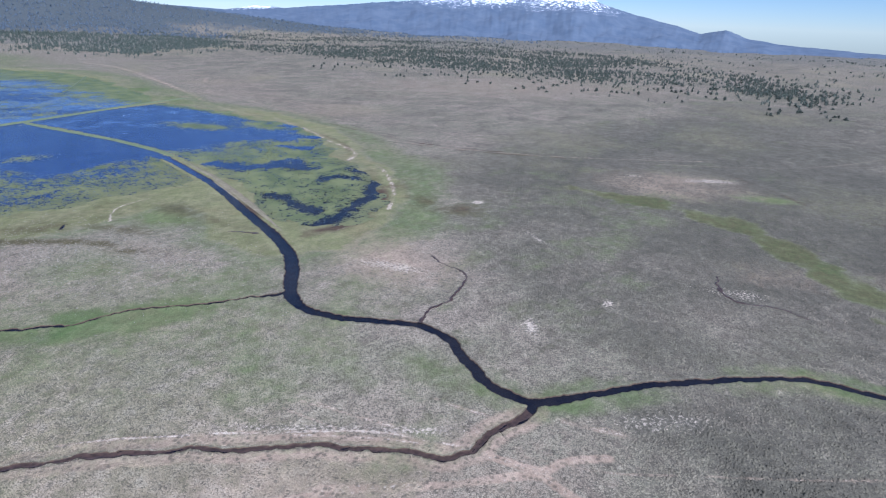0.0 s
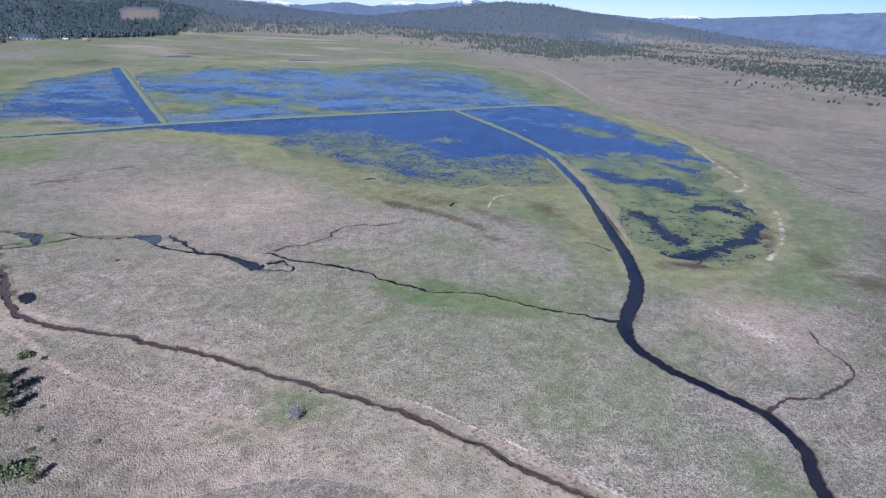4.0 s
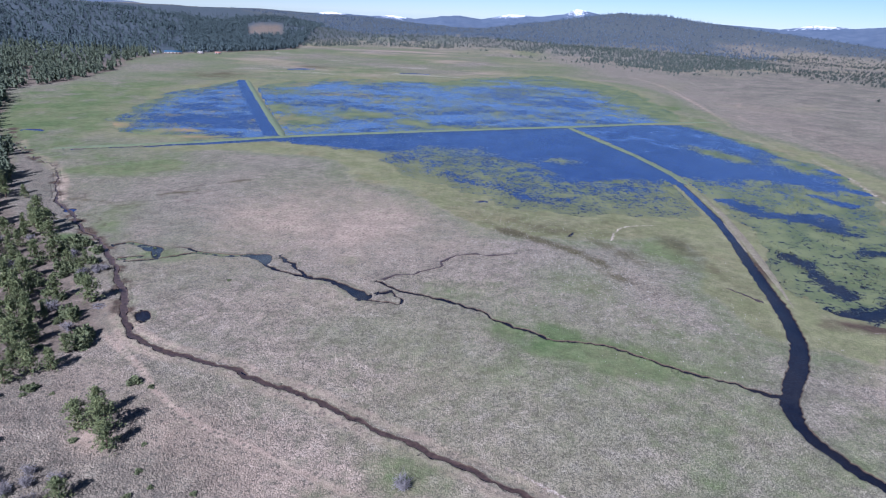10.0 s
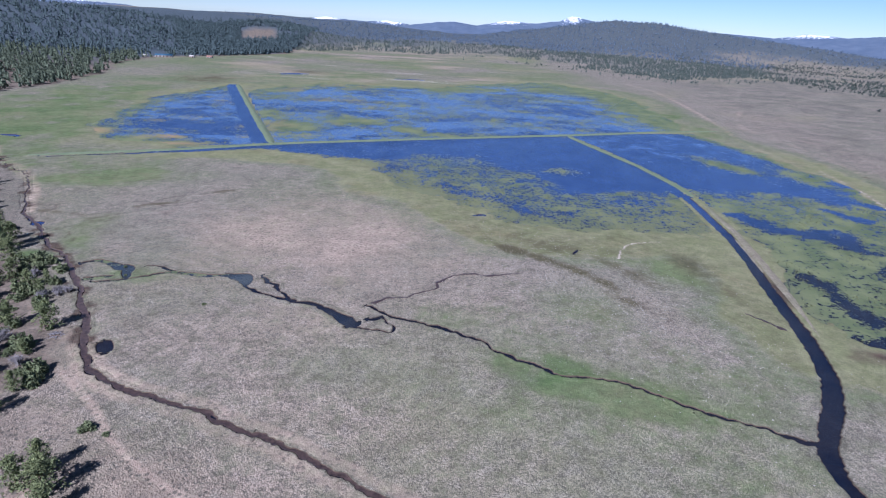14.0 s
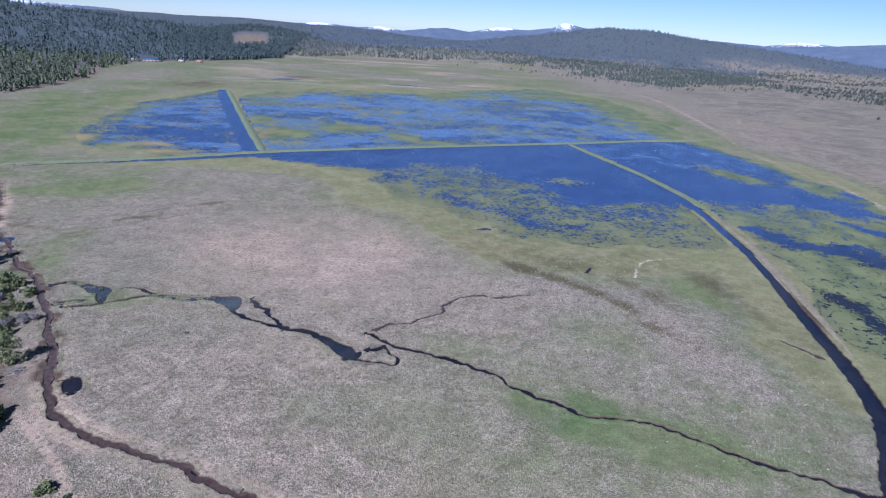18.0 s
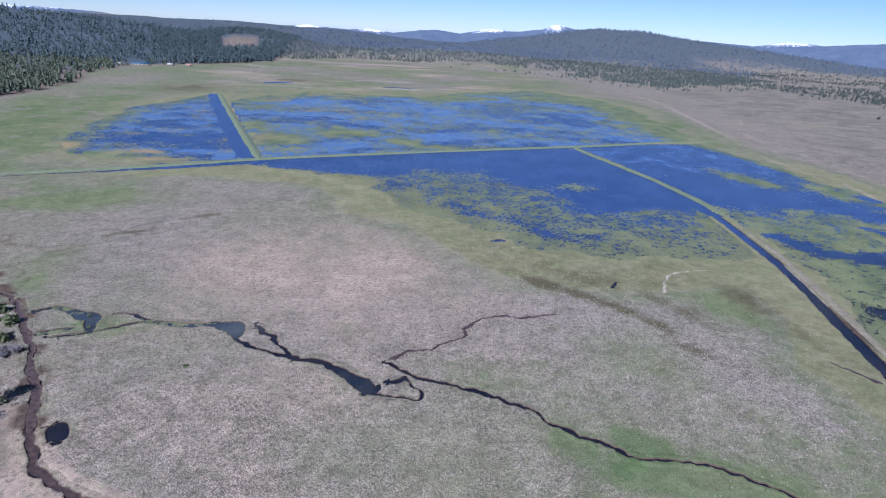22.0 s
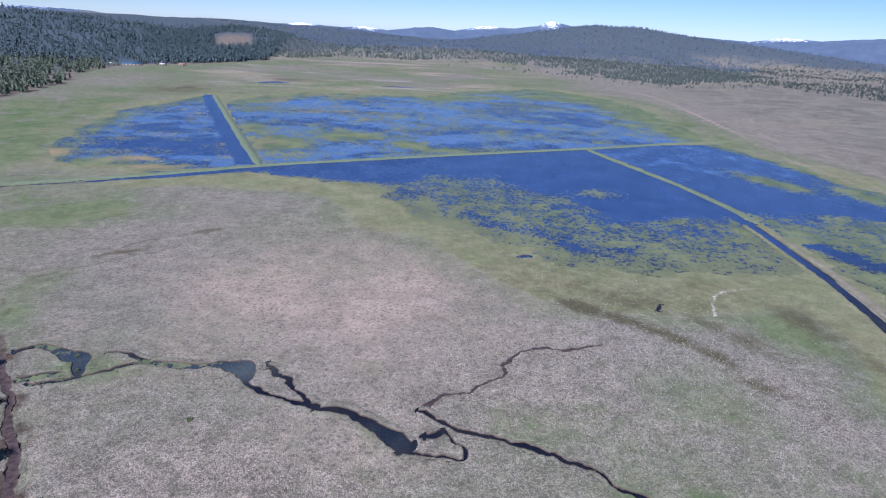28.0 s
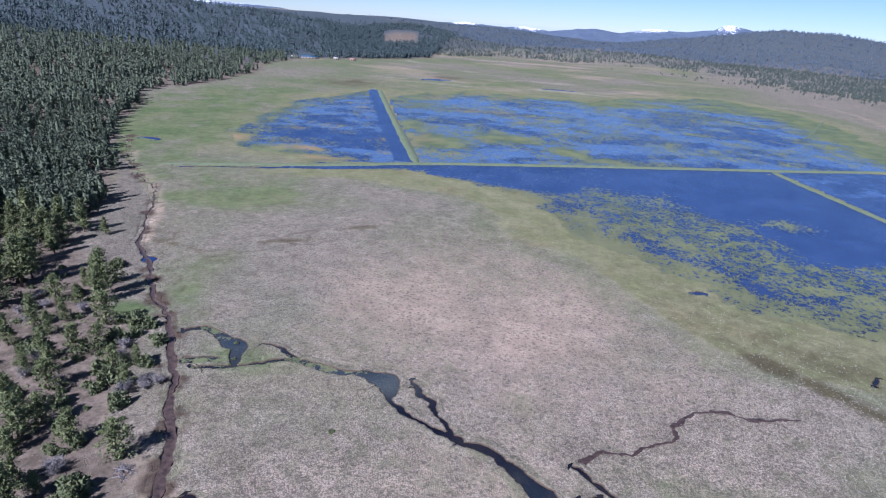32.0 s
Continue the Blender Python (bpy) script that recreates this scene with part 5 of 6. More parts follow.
def crown_points(rng, n, high, wide, low, power, shell=0.55):
    """Places in an uneven tapered crown, and the way out of it at each."""
    u = low + (1 - low) * rng.random(n) ** 0.85
    ang = rng.random(n) * 2 * math.pi
    lobes = 1 + 0.28 * np.sin(ang * 3 + u * 9 + rng.random() * 6) + 0.2 * np.sin(ang * 5 - u * 14)
    reach = wide * np.clip((1 - u) / (1 - low), 0.02, 1) ** power * np.clip((u - low) / 0.12 + 0.45, 0, 1) * lobes
    rad = reach * (shell + (1 - shell) * rng.random(n)) * rng.uniform(0.75, 1.05, n)
    c = np.stack([np.cos(ang) * rad, np.sin(ang) * rad, u * high + rng.normal(0, 0.15, n)], 1)
    out = unit(np.stack([np.cos(ang), np.sin(ang), np.full(n, 0.55)], 1))
    return c, out


def pine_meshes(seed, high, wide, low, power, n):
    """Trunk with limbs, and a crown of n boughs, each a drooping cluster of needle tufts."""
    rng = np.random.default_rng(seed)
    boughs, out = crown_points(rng, n, high, wide, low, power, 0.72)
    spread = rng.uniform(0.32, 0.62, n) * (0.55 + 0.04 * high)
    each = 9
    c = np.repeat(boughs, each, 0) + rng.normal(0, 1, (n * each, 3)) * np.repeat(spread, each)[:, None] * np.array([1.0, 1.0, 0.55])
    v, f = tufts(rng, c, rng.uniform(0.22, 0.42, n * each) * (0.55 + 0.035 * high), np.repeat(out, each, 0), 4)
    ci, oi = crown_points(rng, n, high * 0.93, wide * 0.6, low, power, 0.1)
    vi, fi = tufts(rng, ci, np.full(len(ci), 0.085 * high), oi, 4)
    crown = mesh_from("crown", *join([(v, f), (vi, fi)]))
    lean = rng.normal(0, 0.02, 2) * high
    sticks = [limb((0, 0, -0.3), (lean[0] * 0.5, lean[1] * 0.5, high * 0.5), high * 0.020 + 0.05, high * 0.013, 7), limb((lean[0] * 0.5, lean[1] * 0.5, high * 0.5), (lean[0], lean[1], high * 0.97), high * 0.013, 0.02, 6)]
    for k in range(16):
        u = low + (0.9 - low) * (k + rng.random()) / 16
        a = rng.random() * 6.28
        reach = wide * ((1 - u) / (1 - low)) ** power * 0.85
        sticks.append(limb((0, 0, u * high - 0.3), (math.cos(a) * reach, math.sin(a) * reach, u * high + 0.15 * reach), 0.05, 0.015, 4))
    trunk = mesh_from("trunk", *join(sticks))
    return trunk, crown


PINE_KINDS = [pine_meshes(11, 12.0, 3.5, 0.12, 0.62, 80), pine_meshes(12, 10.0, 3.7, 0.08, 0.52, 78), pine_meshes(13, 14.0, 3.3, 0.18, 0.70, 84),
              pine_meshes(14, 9.0, 4.0, 0.05, 0.42, 80), pine_meshes(15, 13.0, 3.0, 0.24, 0.58, 74), pine_meshes(16, 11.0, 3.8, 0.10, 0.54, 80)]
PINE_HIGH = [12.0, 10.0, 14.0, 9.0, 13.0, 11.0]


def pine(x, y, high, kind, turn, label, group):
    """A pine tree: trunk with limbs, and a crown of needle tufts."""
    m = Matrix.LocRotScale((x, y, ground_z(x, y) - 0.05), Euler((0, 0, turn)), None)
    s = high / PINE_HIGH[kind]
    base = new("pine_tree")
    base.matrix_basis = m @ Matrix.Diagonal((s, s, s, 1))
    tagged(base, label, "tree", group)
    base.empty_display_size = 0.5
    part("trunk", PINE_KINDS[kind][0], MAT_BARK, base)
    part("crown", PINE_KINDS[kind][1], MAT_NEEDLES, base)
    return base


def shrub_meshes(seed, high, wide, n, blades, size):
    rng = np.random.default_rng(seed)
    ang, el = rng.random(n) * 6.283, np.arcsin(rng.uniform(0.0, 1.0, n))
    rad = rng.uniform(0.55, 1.0, n) * (1 + 0.25 * np.sin(ang * 3 + seed))
    out = np.stack([np.cos(ang) * np.cos(el), np.sin(ang) * np.cos(el), np.sin(el)], 1)
    c = out * rad[:, None] * np.array([wide, wide, high])
    c[:, 2] += 0.1
    crown = mesh_from("foliage", *tufts(rng, c, np.full(n, size), out, blades))
    stems = [limb((0, 0, -0.2), (math.cos(a) * wide * 0.6, math.sin(a) * wide * 0.6, high * 0.7), 0.05, 0.015, 4) for a in np.arange(7) * 0.9 + seed]
    return mesh_from("stems", *join(stems)), crown


SHRUB_KINDS = [shrub_meshes(21, 1.5, 1.3, 110, 6, 0.42), shrub_meshes(22, 1.1, 1.2, 90, 6, 0.38), shrub_meshes(23, 2.2, 1.6, 140, 6, 0.5)]


def shrub(x, y, size, kind, turn, label):
    base = new("shrub")
    base.matrix_basis = Matrix.LocRotScale((x, y, ground_z(x, y) - 0.03), Euler((0, 0, turn)), (size, size, size))
    tagged(base, label, "shrub", "shrubs on the steppe")
    part("stem_cluster", SHRUB_KINDS[kind][0], MAT_BARK, base)
    part("foliage", SHRUB_KINDS[kind][1], MAT_BUSH, base)
    return base


def bare_shrub_mesh(seed, high, wide):
    """Leafless stems that fork into fine grey twigs."""
    rng = np.random.default_rng(seed)
    stems, twigs = [], []
    for k in range(16):
        a, r = rng.random() * 6.283, wide * rng.uniform(0.3, 1.0)
        tip = np.array([math.cos(a) * r, math.sin(a) * r, high * rng.uniform(0.6, 1.0)])
        stems.append(limb((tip[0] * 0.1, tip[1] * 0.1, -0.2), tip, 0.06, 0.02, 4))
        for _ in range(22):
            p = tip * rng.uniform(0.3, 1.0)
            q = p + rng.normal(0, 1, 3) * np.array([0.55, 0.55, 0.45]) + np.array([0, 0, 0.3])
            twigs.append(limb(p, q, 0.045, 0.012, 3))
    return mesh_from("stem_cluster", *join(stems)), mesh_from("twig_tangle", *join(twigs))


BARE_KINDS = [bare_shrub_mesh(31, 2.2, 1.8), bare_shrub_mesh(32, 1.7, 1.6)]


def bare_shrub(x, y, size, kind, turn):
    base = new("bare_shrub")
    base.matrix_basis = Matrix.LocRotScale((x, y, ground_z(x, y) - 0.03), Euler((0, 0, turn)), (size, size, size))
    tagged(base, "leafless pale grey shrub among the pines", "shrub", "bare shrubs")
    part("stem_cluster", BARE_KINDS[kind][0], MAT_TWIG, base)
    part("twig_tangle", BARE_KINDS[kind][1], MAT_TWIG, base)
    return base


# ---- pines near the creek ----
# x, y, height
PINES_ALONE = [(-83, 125, 9.2), (-80, 130, 9.7), (-75.5, 123, 10.8), (-71.5, 117, 8.6)]
PINES_SOUTH = [(-74, 100, 6.5), (-82, 93, 7.5), (-73, 89, 7.1), (-62, 92, 6.4), (-54, 90, 5.2), (-72, 84, 5.2), (-67, 81, 6.6), (-76, 80, 9.9), (-60, 78, 6.1), (-90, 92, 6.1), (-84, 84, 6.8), (-104, 115, 6.1), (-117, 132, 7.7), (-97, 104, 6.0), (-100, 93, 8.0)]
PINES_CREEK = [(-118, 198, 10.6), (-132, 200, 9.6), (-145, 198, 12.6), (-144, 204, 8.7), (-143, 193, 7.4), (-132, 184, 8.7), (-127, 184, 6.4), (-152, 203, 13.5), (-124, 163, 11.6), (-111, 150, 11.2), (-106, 152, 8.2), (-127, 174, 8.8), (-107, 162, 7.0),
               (-116, 182, 5.7), (-118, 152, 7.1), (-132, 170, 10.8), (-125, 152, 14.0), (-129, 179, 12.5), (-136, 181, 10.5), (-148, 190, 9.9), (-120, 158, 9.5), (-138, 173, 9.0), (-116, 145, 7.5), (-121, 168, 7.0)]
PINES_WOOD = [(-135, 224, 6.7), (-154, 217, 9.3), (-154, 208, 7.1), (-211, 267, 19), (-213, 274, 18), (-228, 300, 11.7), (-220, 322, 8.4), (-179, 270, 17.5), (-192, 276, 6.6), (-191, 261, 10), (-164, 252, 11.8), (-182, 261, 7.8), (-178, 250, 8.5), (-182, 232, 10.9),
              (-176, 241, 8.2), (-160, 234, 10), (-155, 238, 8.6), (-169, 224, 6.7), (-160, 224, 8.6), (-165, 221, 6.7), (-144, 230, 7.8), (-139, 234, 6.4), (-186, 275, 12.5), (-183, 281, 8.4), (-231, 322, 15), (-176, 264, 14), (-184, 244, 11.7), (-166, 229, 11)]
JUNIPERS = [(-119, 186, 4.9), (-135, 196, 2.4), (-131, 196, 2.2), (-131, 215, 4.1), (-142, 220, 2.8), (-145, 211, 3.6), (-147, 228, 3.9), (-191, 293, 3.8), (-154, 254, 5.2), (-149, 254, 3.9), (-172, 232, 4.4), (-140, 246, 3.6), (-153, 243, 5.0), (-106, 171, 4.9), (-108, 142, 2.5),
            (-59, 93, 3.6), (-104, 166, 4.4), (-141, 224, 4.6), (-105, 172, 3.3), (-150, 248, 3.2), (-134, 219, 3.0), (-57, 97, 2.2)]
rng = np.random.default_rng(5)
placed = []
for spots, label, group in ((PINES_ALONE, "bushy green pine standing alone on the steppe", "pines on the steppe"), (PINES_SOUTH, "bushy green pine among grey brush", "pines on the steppe"),
                            (PINES_CREEK, "green pine beside the muddy creek", "pines along the creek"), (PINES_WOOD, "green pine in the open wood by the creek", "pines along the creek")):
    for x, y, high in spots:
        kind = (2, 0, 4, 2)[len(placed) % 4] if high > 12.2 else int(rng.choice([0, 1, 3, 5]))
        pine(x, y, high * 1.05, 3 if (x, y) == (-118, 198) else kind, rng.random() * 6.28, label, group)
        placed.append((x, y))
tries = 0
while len(placed) < 205 and tries < 12000:
    tries += 1
    x, y = rng.uniform(-300, -95), rng.uniform(85, 325)
    edge = np.interp(y, [77, 112, 180, 240, 275, 350], [-84, -110, -155, -200, -216, -236])
    if x > edge or x < edge - 60 or min((x - a) ** 2 + (y - b) ** 2 for a, b in placed) < rng.uniform(4.0, 7.0) ** 2:
        continue
    high = rng.uniform(5.5, 11) if y < 230 else rng.uniform(9, 18)
    pine(x, y, high, int(rng.integers(0, 6)), rng.random() * 6.28, "tall dark green pine at the forest edge" if high > 11 else "young green pine in the open wood", "pines at the forest edge")
    placed.append((x, y))
NEAR_PINES = np.array(placed)

for k, (x, y, high) in enumerate(JUNIPERS):
    shrub(x, y, high / 2.5, 2 if high > 3 else 0, k * 1.3, "tall rounded olive juniper by the creek" if high > 3 else "rounded olive juniper bush on dry ground")
for k, (x, y, size, tone) in enumerate([(-78, 146, 1.5, 0), (-72, 144, 0.8, 1), (-82, 120, 0.9, 1), (-63, 119, 0.6, 1), (-60, 109, 0.7, 0), (-55, 104, 0.6, 1), (-59, 101, 0.8, 1), (-44, 102, 0.6, 0), (-106, 142, 1.2, 0),
                                        (-107, 139, 0.8, 1), (-99, 140, 0.6, 1), (-131, 215, 1.3, 2), (-141, 219, 1.1, 2), (-135, 223, 1.3, 0), (-136, 234, 1.4, 2), (-155, 255, 1.3, 0), (-193, 296, 1.4, 0), (-136, 197, 0.9, 1),
                                        (-144, 248, 1.0, 0), (-72, 219.3, 0.75, 1), (-117, 252.5, 0.6, 1), (-113, 244, 0.5, 1)]):
    shrub(x, y, size, tone, k * 1.7, "rounded olive green shrub on dry ground" if size > 0.8 else "small dark green bush in the grass")
rng = np.random.default_rng(6)
count = 0
while count < 190:
    x, y = rng.uniform(-215, -106), rng.uniform(140, 300)
    if inside_distance(np.array([x]), np.array([y]), NEAR_WOOD)[0] < 1.5:
        continue
    shrub(x, y, rng.uniform(0.4, 1.3), count % 3, rng.random() * 6.28, "rounded olive green shrub among the pines")
    count += 1
for k, (x, y) in enumerate([(-84, 104), (-88, 101.5), (-93, 105), (-86, 108.6), (-70.5, 94), (-67, 91), (-68, 86), (-98, 105.6), (-80, 98), (-78, 106), (-195, 250), (-198, 260.5), (-177, 257), (-129.5, 223.7), (-133.4, 220.4), (-127.4, 227.3), (-152, 219.5),
                            (-164, 220.5), (-167, 227), (-193, 254), (-146, 236), (-188, 246), (-148, 241), (-199, 264), (-128, 190), (-191, 256), (-131, 226), (-92, 98), (-114, 176)]):
    bare_shrub(x, y, 1.1 + 0.5 * ((k * 37) % 10) / 10, k % 2, k * 2.1)


bare_shrub(6.1, 104.0, 1.5, 0, 0.4)


def brush_pile(x, y, size, seed):
    """Cut branches thrown in a heap."""
    rng = np.random.default_rng(seed)
    sticks = []
    for _ in range(90):
        a, r, h = rng.random() * 6.283, size * rng.random() ** 0.6, 0.0
        h = 0.9 * (1 - r / size) * rng.random() + 0.05
        d = rng.normal(0, 1, 3) * np.array([0.9, 0.9, 0.18])
        p = np.array([math.cos(a) * r, math.sin(a) * r, h])
        sticks.append(limb(p - d * 0.7, p + d * 0.7, 0.07, 0.03, 4))
    base = new("brush_pile")
    base.matrix_basis = Matrix.LocRotScale((x, y, ground_z(x, y) + 0.02), None, (1, 1, 1))
    tagged(base, "heap of cut pinkish grey branches near the creek", "brush pile")
    part("branch_heap", mesh_from("branch_heap", *join(sticks)), MAT_TWIG, base)
    part("bottom_branches", mesh_from("bottom_branches", *join([limb((math.cos(k) * size, math.sin(k) * size, 0.03), (-math.cos(k + 0.7) * size * 0.8, -math.sin(k + 0.7) * size * 0.8, 0.12), 0.09, 0.05, 5) for k in range(7)])), MAT_BARK, base)


brush_pile(-113.4, 194.4, 2.4, 61)
brush_pile(-129.2, 192.1, 2.6, 62)


# ---- woods ----
def scatter(rng, n, az_lo, az_hi, r_lo, r_hi):
    az, r = np.radians(rng.uniform(az_lo, az_hi, n)), np.exp(rng.uniform(math.log(r_lo), math.log(r_hi), n))
    return r * np.sin(az), 30 + r * np.cos(az), r, np.degrees(az)


def woods(name, rng, x, y, high, wide, tufts_each, blades, material, label, taper=0.8, low=0.1, bulk=0.62):
    """A far wood in one mesh: every tree a stem and an uneven crown of coarse blades."""
    z, _ = relief(x, y)
    n = len(x)
    base = np.stack([x, y, z], 1)
    u = low + (1 - low) * ((np.arange(tufts_each) + rng.random((n, tufts_each))) / tufts_each)
    ang = rng.random((n, tufts_each)) * 6.283
    rad = wide[:, None] * (1 - u) ** taper * rng.uniform(0.35, 1.0, (n, tufts_each))
    c = np.stack([np.cos(ang) * rad, np.sin(ang) * rad, u * high[:, None]], 2) + base[:, None, :]
    out = np.stack([np.cos(ang), np.sin(ang), np.full(ang.shape, 0.5)], 2)
    size = np.repeat((wide * bulk + high * 0.03)[:, None], tufts_each, 1) * (1.15 - 0.5 * u)
    v, f = tufts(rng, c.reshape(-1, 3), size.ravel(), unit(out.reshape(-1, 3)), blades)
    tip = base + np.stack([np.zeros(n), np.zeros(n), high * 1.05], 1)
    ringx = [base + np.stack([np.cos(a) * wide * 0.5, np.sin(a) * wide * 0.5, high * 0.12], 1) for a in (0.3, 2.4, 4.5)]
    core = np.concatenate([tip, *ringx])
    i = np.arange(n)
    core_f = np.concatenate([np.stack([i, i + n * (1 + k), i + n * (1 + (k + 1) % 3)], 1) for k in range(3)])
    me = mesh_from(name, *join([(v, f), (core, core_f)]))
    me.materials.append(material)
    return tagged(new(name, me), label, "wood", kind="stuff")


rng = np.random.default_rng(7)
x, y, r, az = scatter(rng, 26000, -66, -6, 250, 3000)
more = scatter(rng, 3600, -21, -8, 1560, 2700)
x, y, r, az = (np.concatenate(pair) for pair in zip((x, y, r, az), more))
west = inside_distance(x, y, FOREST)
keep = (west > 4) & (inside_distance(x, y, NEAR_WOOD) < 0) & (fbm(x, y, 90.0, 57, 3) > -0.6 + 0.5 * ((west < 40) & (y < 420)))
keep &= np.hypot((x + 540) * 0.45, y - 1388) > 36
keep &= ~((np.abs(az + 14.3) < 1.6) & (r > 2010) & (r < 2285))
for a, b in NEAR_PINES:
    keep &= (x - a) ** 2 + (y - b) ** 2 > 25
x, y, r, az = x[keep], y[keep], r[keep], az[keep]
near = (r < 720) & (rng.random(len(r)) < 0.72)
woods("pine_forest", rng, x[near], y[near], rng.triangular(7, 14, 21, near.sum()), rng.uniform(2.1, 3.9, near.sum()), 44, 3, MAT_FAR, "dense dark green pine forest on the hillside", 0.58, 0.14, 0.34)
far = (r >= 720) & (r < 1500)
woods("far_pine_forest", rng, x[far], y[far], rng.triangular(8, 14, 21, far.sum()), rng.uniform(3.1, 5.2, far.sum()), 10, 3, MAT_FAR, "dark pine forest covering the far slopes")
far = r >= 1500
woods("slope_pine_forest", rng, x[far], y[far], rng.uniform(10, 19, far.sum()), rng.uniform(4.0, 6.4, far.sum()), 7, 3, MAT_SLOPE, "pine forest on the distant hillside, blue-green from painted haze")

x, y, r, az = scatter(rng, 36000, -22, 60, 1380, 3600)
edge = np.interp(az, H2_AZ, EDGE_R)
gaps = fbm(x, y, 150.0, 58, 4)
thick = smooth(r - edge, 0, 220)
valley = np.exp(-((r - 2300) / 160.0) ** 2) * smooth(az, 18, 26)
keep = (r > edge + 10) & ((rng.random(len(x)) > smooth(az, 29, 33)) | ((r > 2500 + 500 * smooth(az, 22, 32)) & (rng.random(len(x)) > smooth(az, 42, 62) * 0.8))) & (gaps > 0.12 - 0.25 * smooth(-az, -8, 0) - 0.95 * thick + 0.9 * valley) & (inside_distance(x, y, FOREST) < 0)
x, y, r = x[keep], y[keep], r[keep]
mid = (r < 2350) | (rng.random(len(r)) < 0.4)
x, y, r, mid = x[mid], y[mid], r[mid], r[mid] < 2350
woods("ridge_wood", rng, x[mid], y[mid], rng.uniform(4.5, 10, mid.sum()), rng.uniform(1.8, 3.6, mid.sum()), 7, 3, MAT_RIDGE, "scattered conifers on a low dry ridge")
woods("distant_wood", rng, x[~mid], y[~mid], rng.uniform(6, 10, (~mid).sum()), rng.uniform(4.0, 7.0, (~mid).sum()), 5, 2, MAT_HAZY, "conifer woods on distant slopes, blue-green from painted haze")

x, y, r, az = scatter(rng, 42000, 24, 100, 900, 4200)
gaps = fbm(x, y, 170.0, 59, 4)
inner = np.interp(az, [24, 27, 31, 35, 38, 42, 48, 57, 65, 73, 80, 86, 92, 100], [2200, 1980, 1780, 1560, 1480, 1400, 1220, 1150, 1080, 1050, 1000, 940, 1300, 1500])
outer = np.interp(az, [24, 42, 50, 60, 70, 76, 82, 88, 92], [2800, 3300, 3000, 2500, 2050, 1700, 1400, 1120, 1050])
thick = smooth(r - inner, -60, 160) * smooth(outer - r, -100, 260)
keep = rng.random(len(x)) < np.clip(thick * (0.60 + 0.15 * smooth(-az, -50, -42) + 0.95 * gaps), 0.0, 1.0) + 0.02 + 0.30 * smooth(gaps, 0.35, 0.6) * smooth(r - outer, 0, 300)
keep &= inside_distance(x, y, FOREST) < 0
keep &= (r > inner - 60) & ~((np.abs(r - 2250) < 70) & (az < 40))
x, y, r = x[keep], y[keep], r[keep]
woods("juniper_wood", rng, x, y, rng.uniform(3.5, 7, len(x)), rng.uniform(1.8, 4.0, len(x)), 6, 3, MAT_JUNIPER, "dark juniper woodland spread over the dry plain", 0.5)
x, y, r, az = scatter(rng, 1500, 2, 31, 1250, 1800)
edge = np.interp(az, H2_AZ, EDGE_R)
keep = rng.random(len(x)) < 0.75 * smooth(r - edge, -190, 30) * smooth(edge + 90 - r, 0, 60) * (0.6 + 0.6 * fbm(x, y, 60.0, 62, 3))
woods("foot_slope_trees", rng, x[keep], y[keep], rng.uniform(3.0, 8.0, keep.sum()), rng.uniform(1.5, 3.2, keep.sum()), 8, 3, MAT_RIDGE, "single conifers scattered below the dry ridge", 0.6)
x, y, r, az = scatter(rng, 520, 28, 90, 780, 1250)
inner = np.interp(az, [28, 48, 57, 65, 73, 80, 86, 92], [1500, 1000, 960, 910, 900, 880, 840, 900])
keep = (r > inner - 40) & (r < inner + 260) & (fbm(x, y, 50.0, 60, 3) > -0.25)
x, y = x[keep], y[keep]
woods("scattered_junipers", rng, x, y, rng.uniform(2.2, 5.6, len(x)), rng.uniform(1.3, 3.0, len(x)), 16, 3, MAT_JUNIPER, "scattered dark junipers on the dry slope", 0.45)


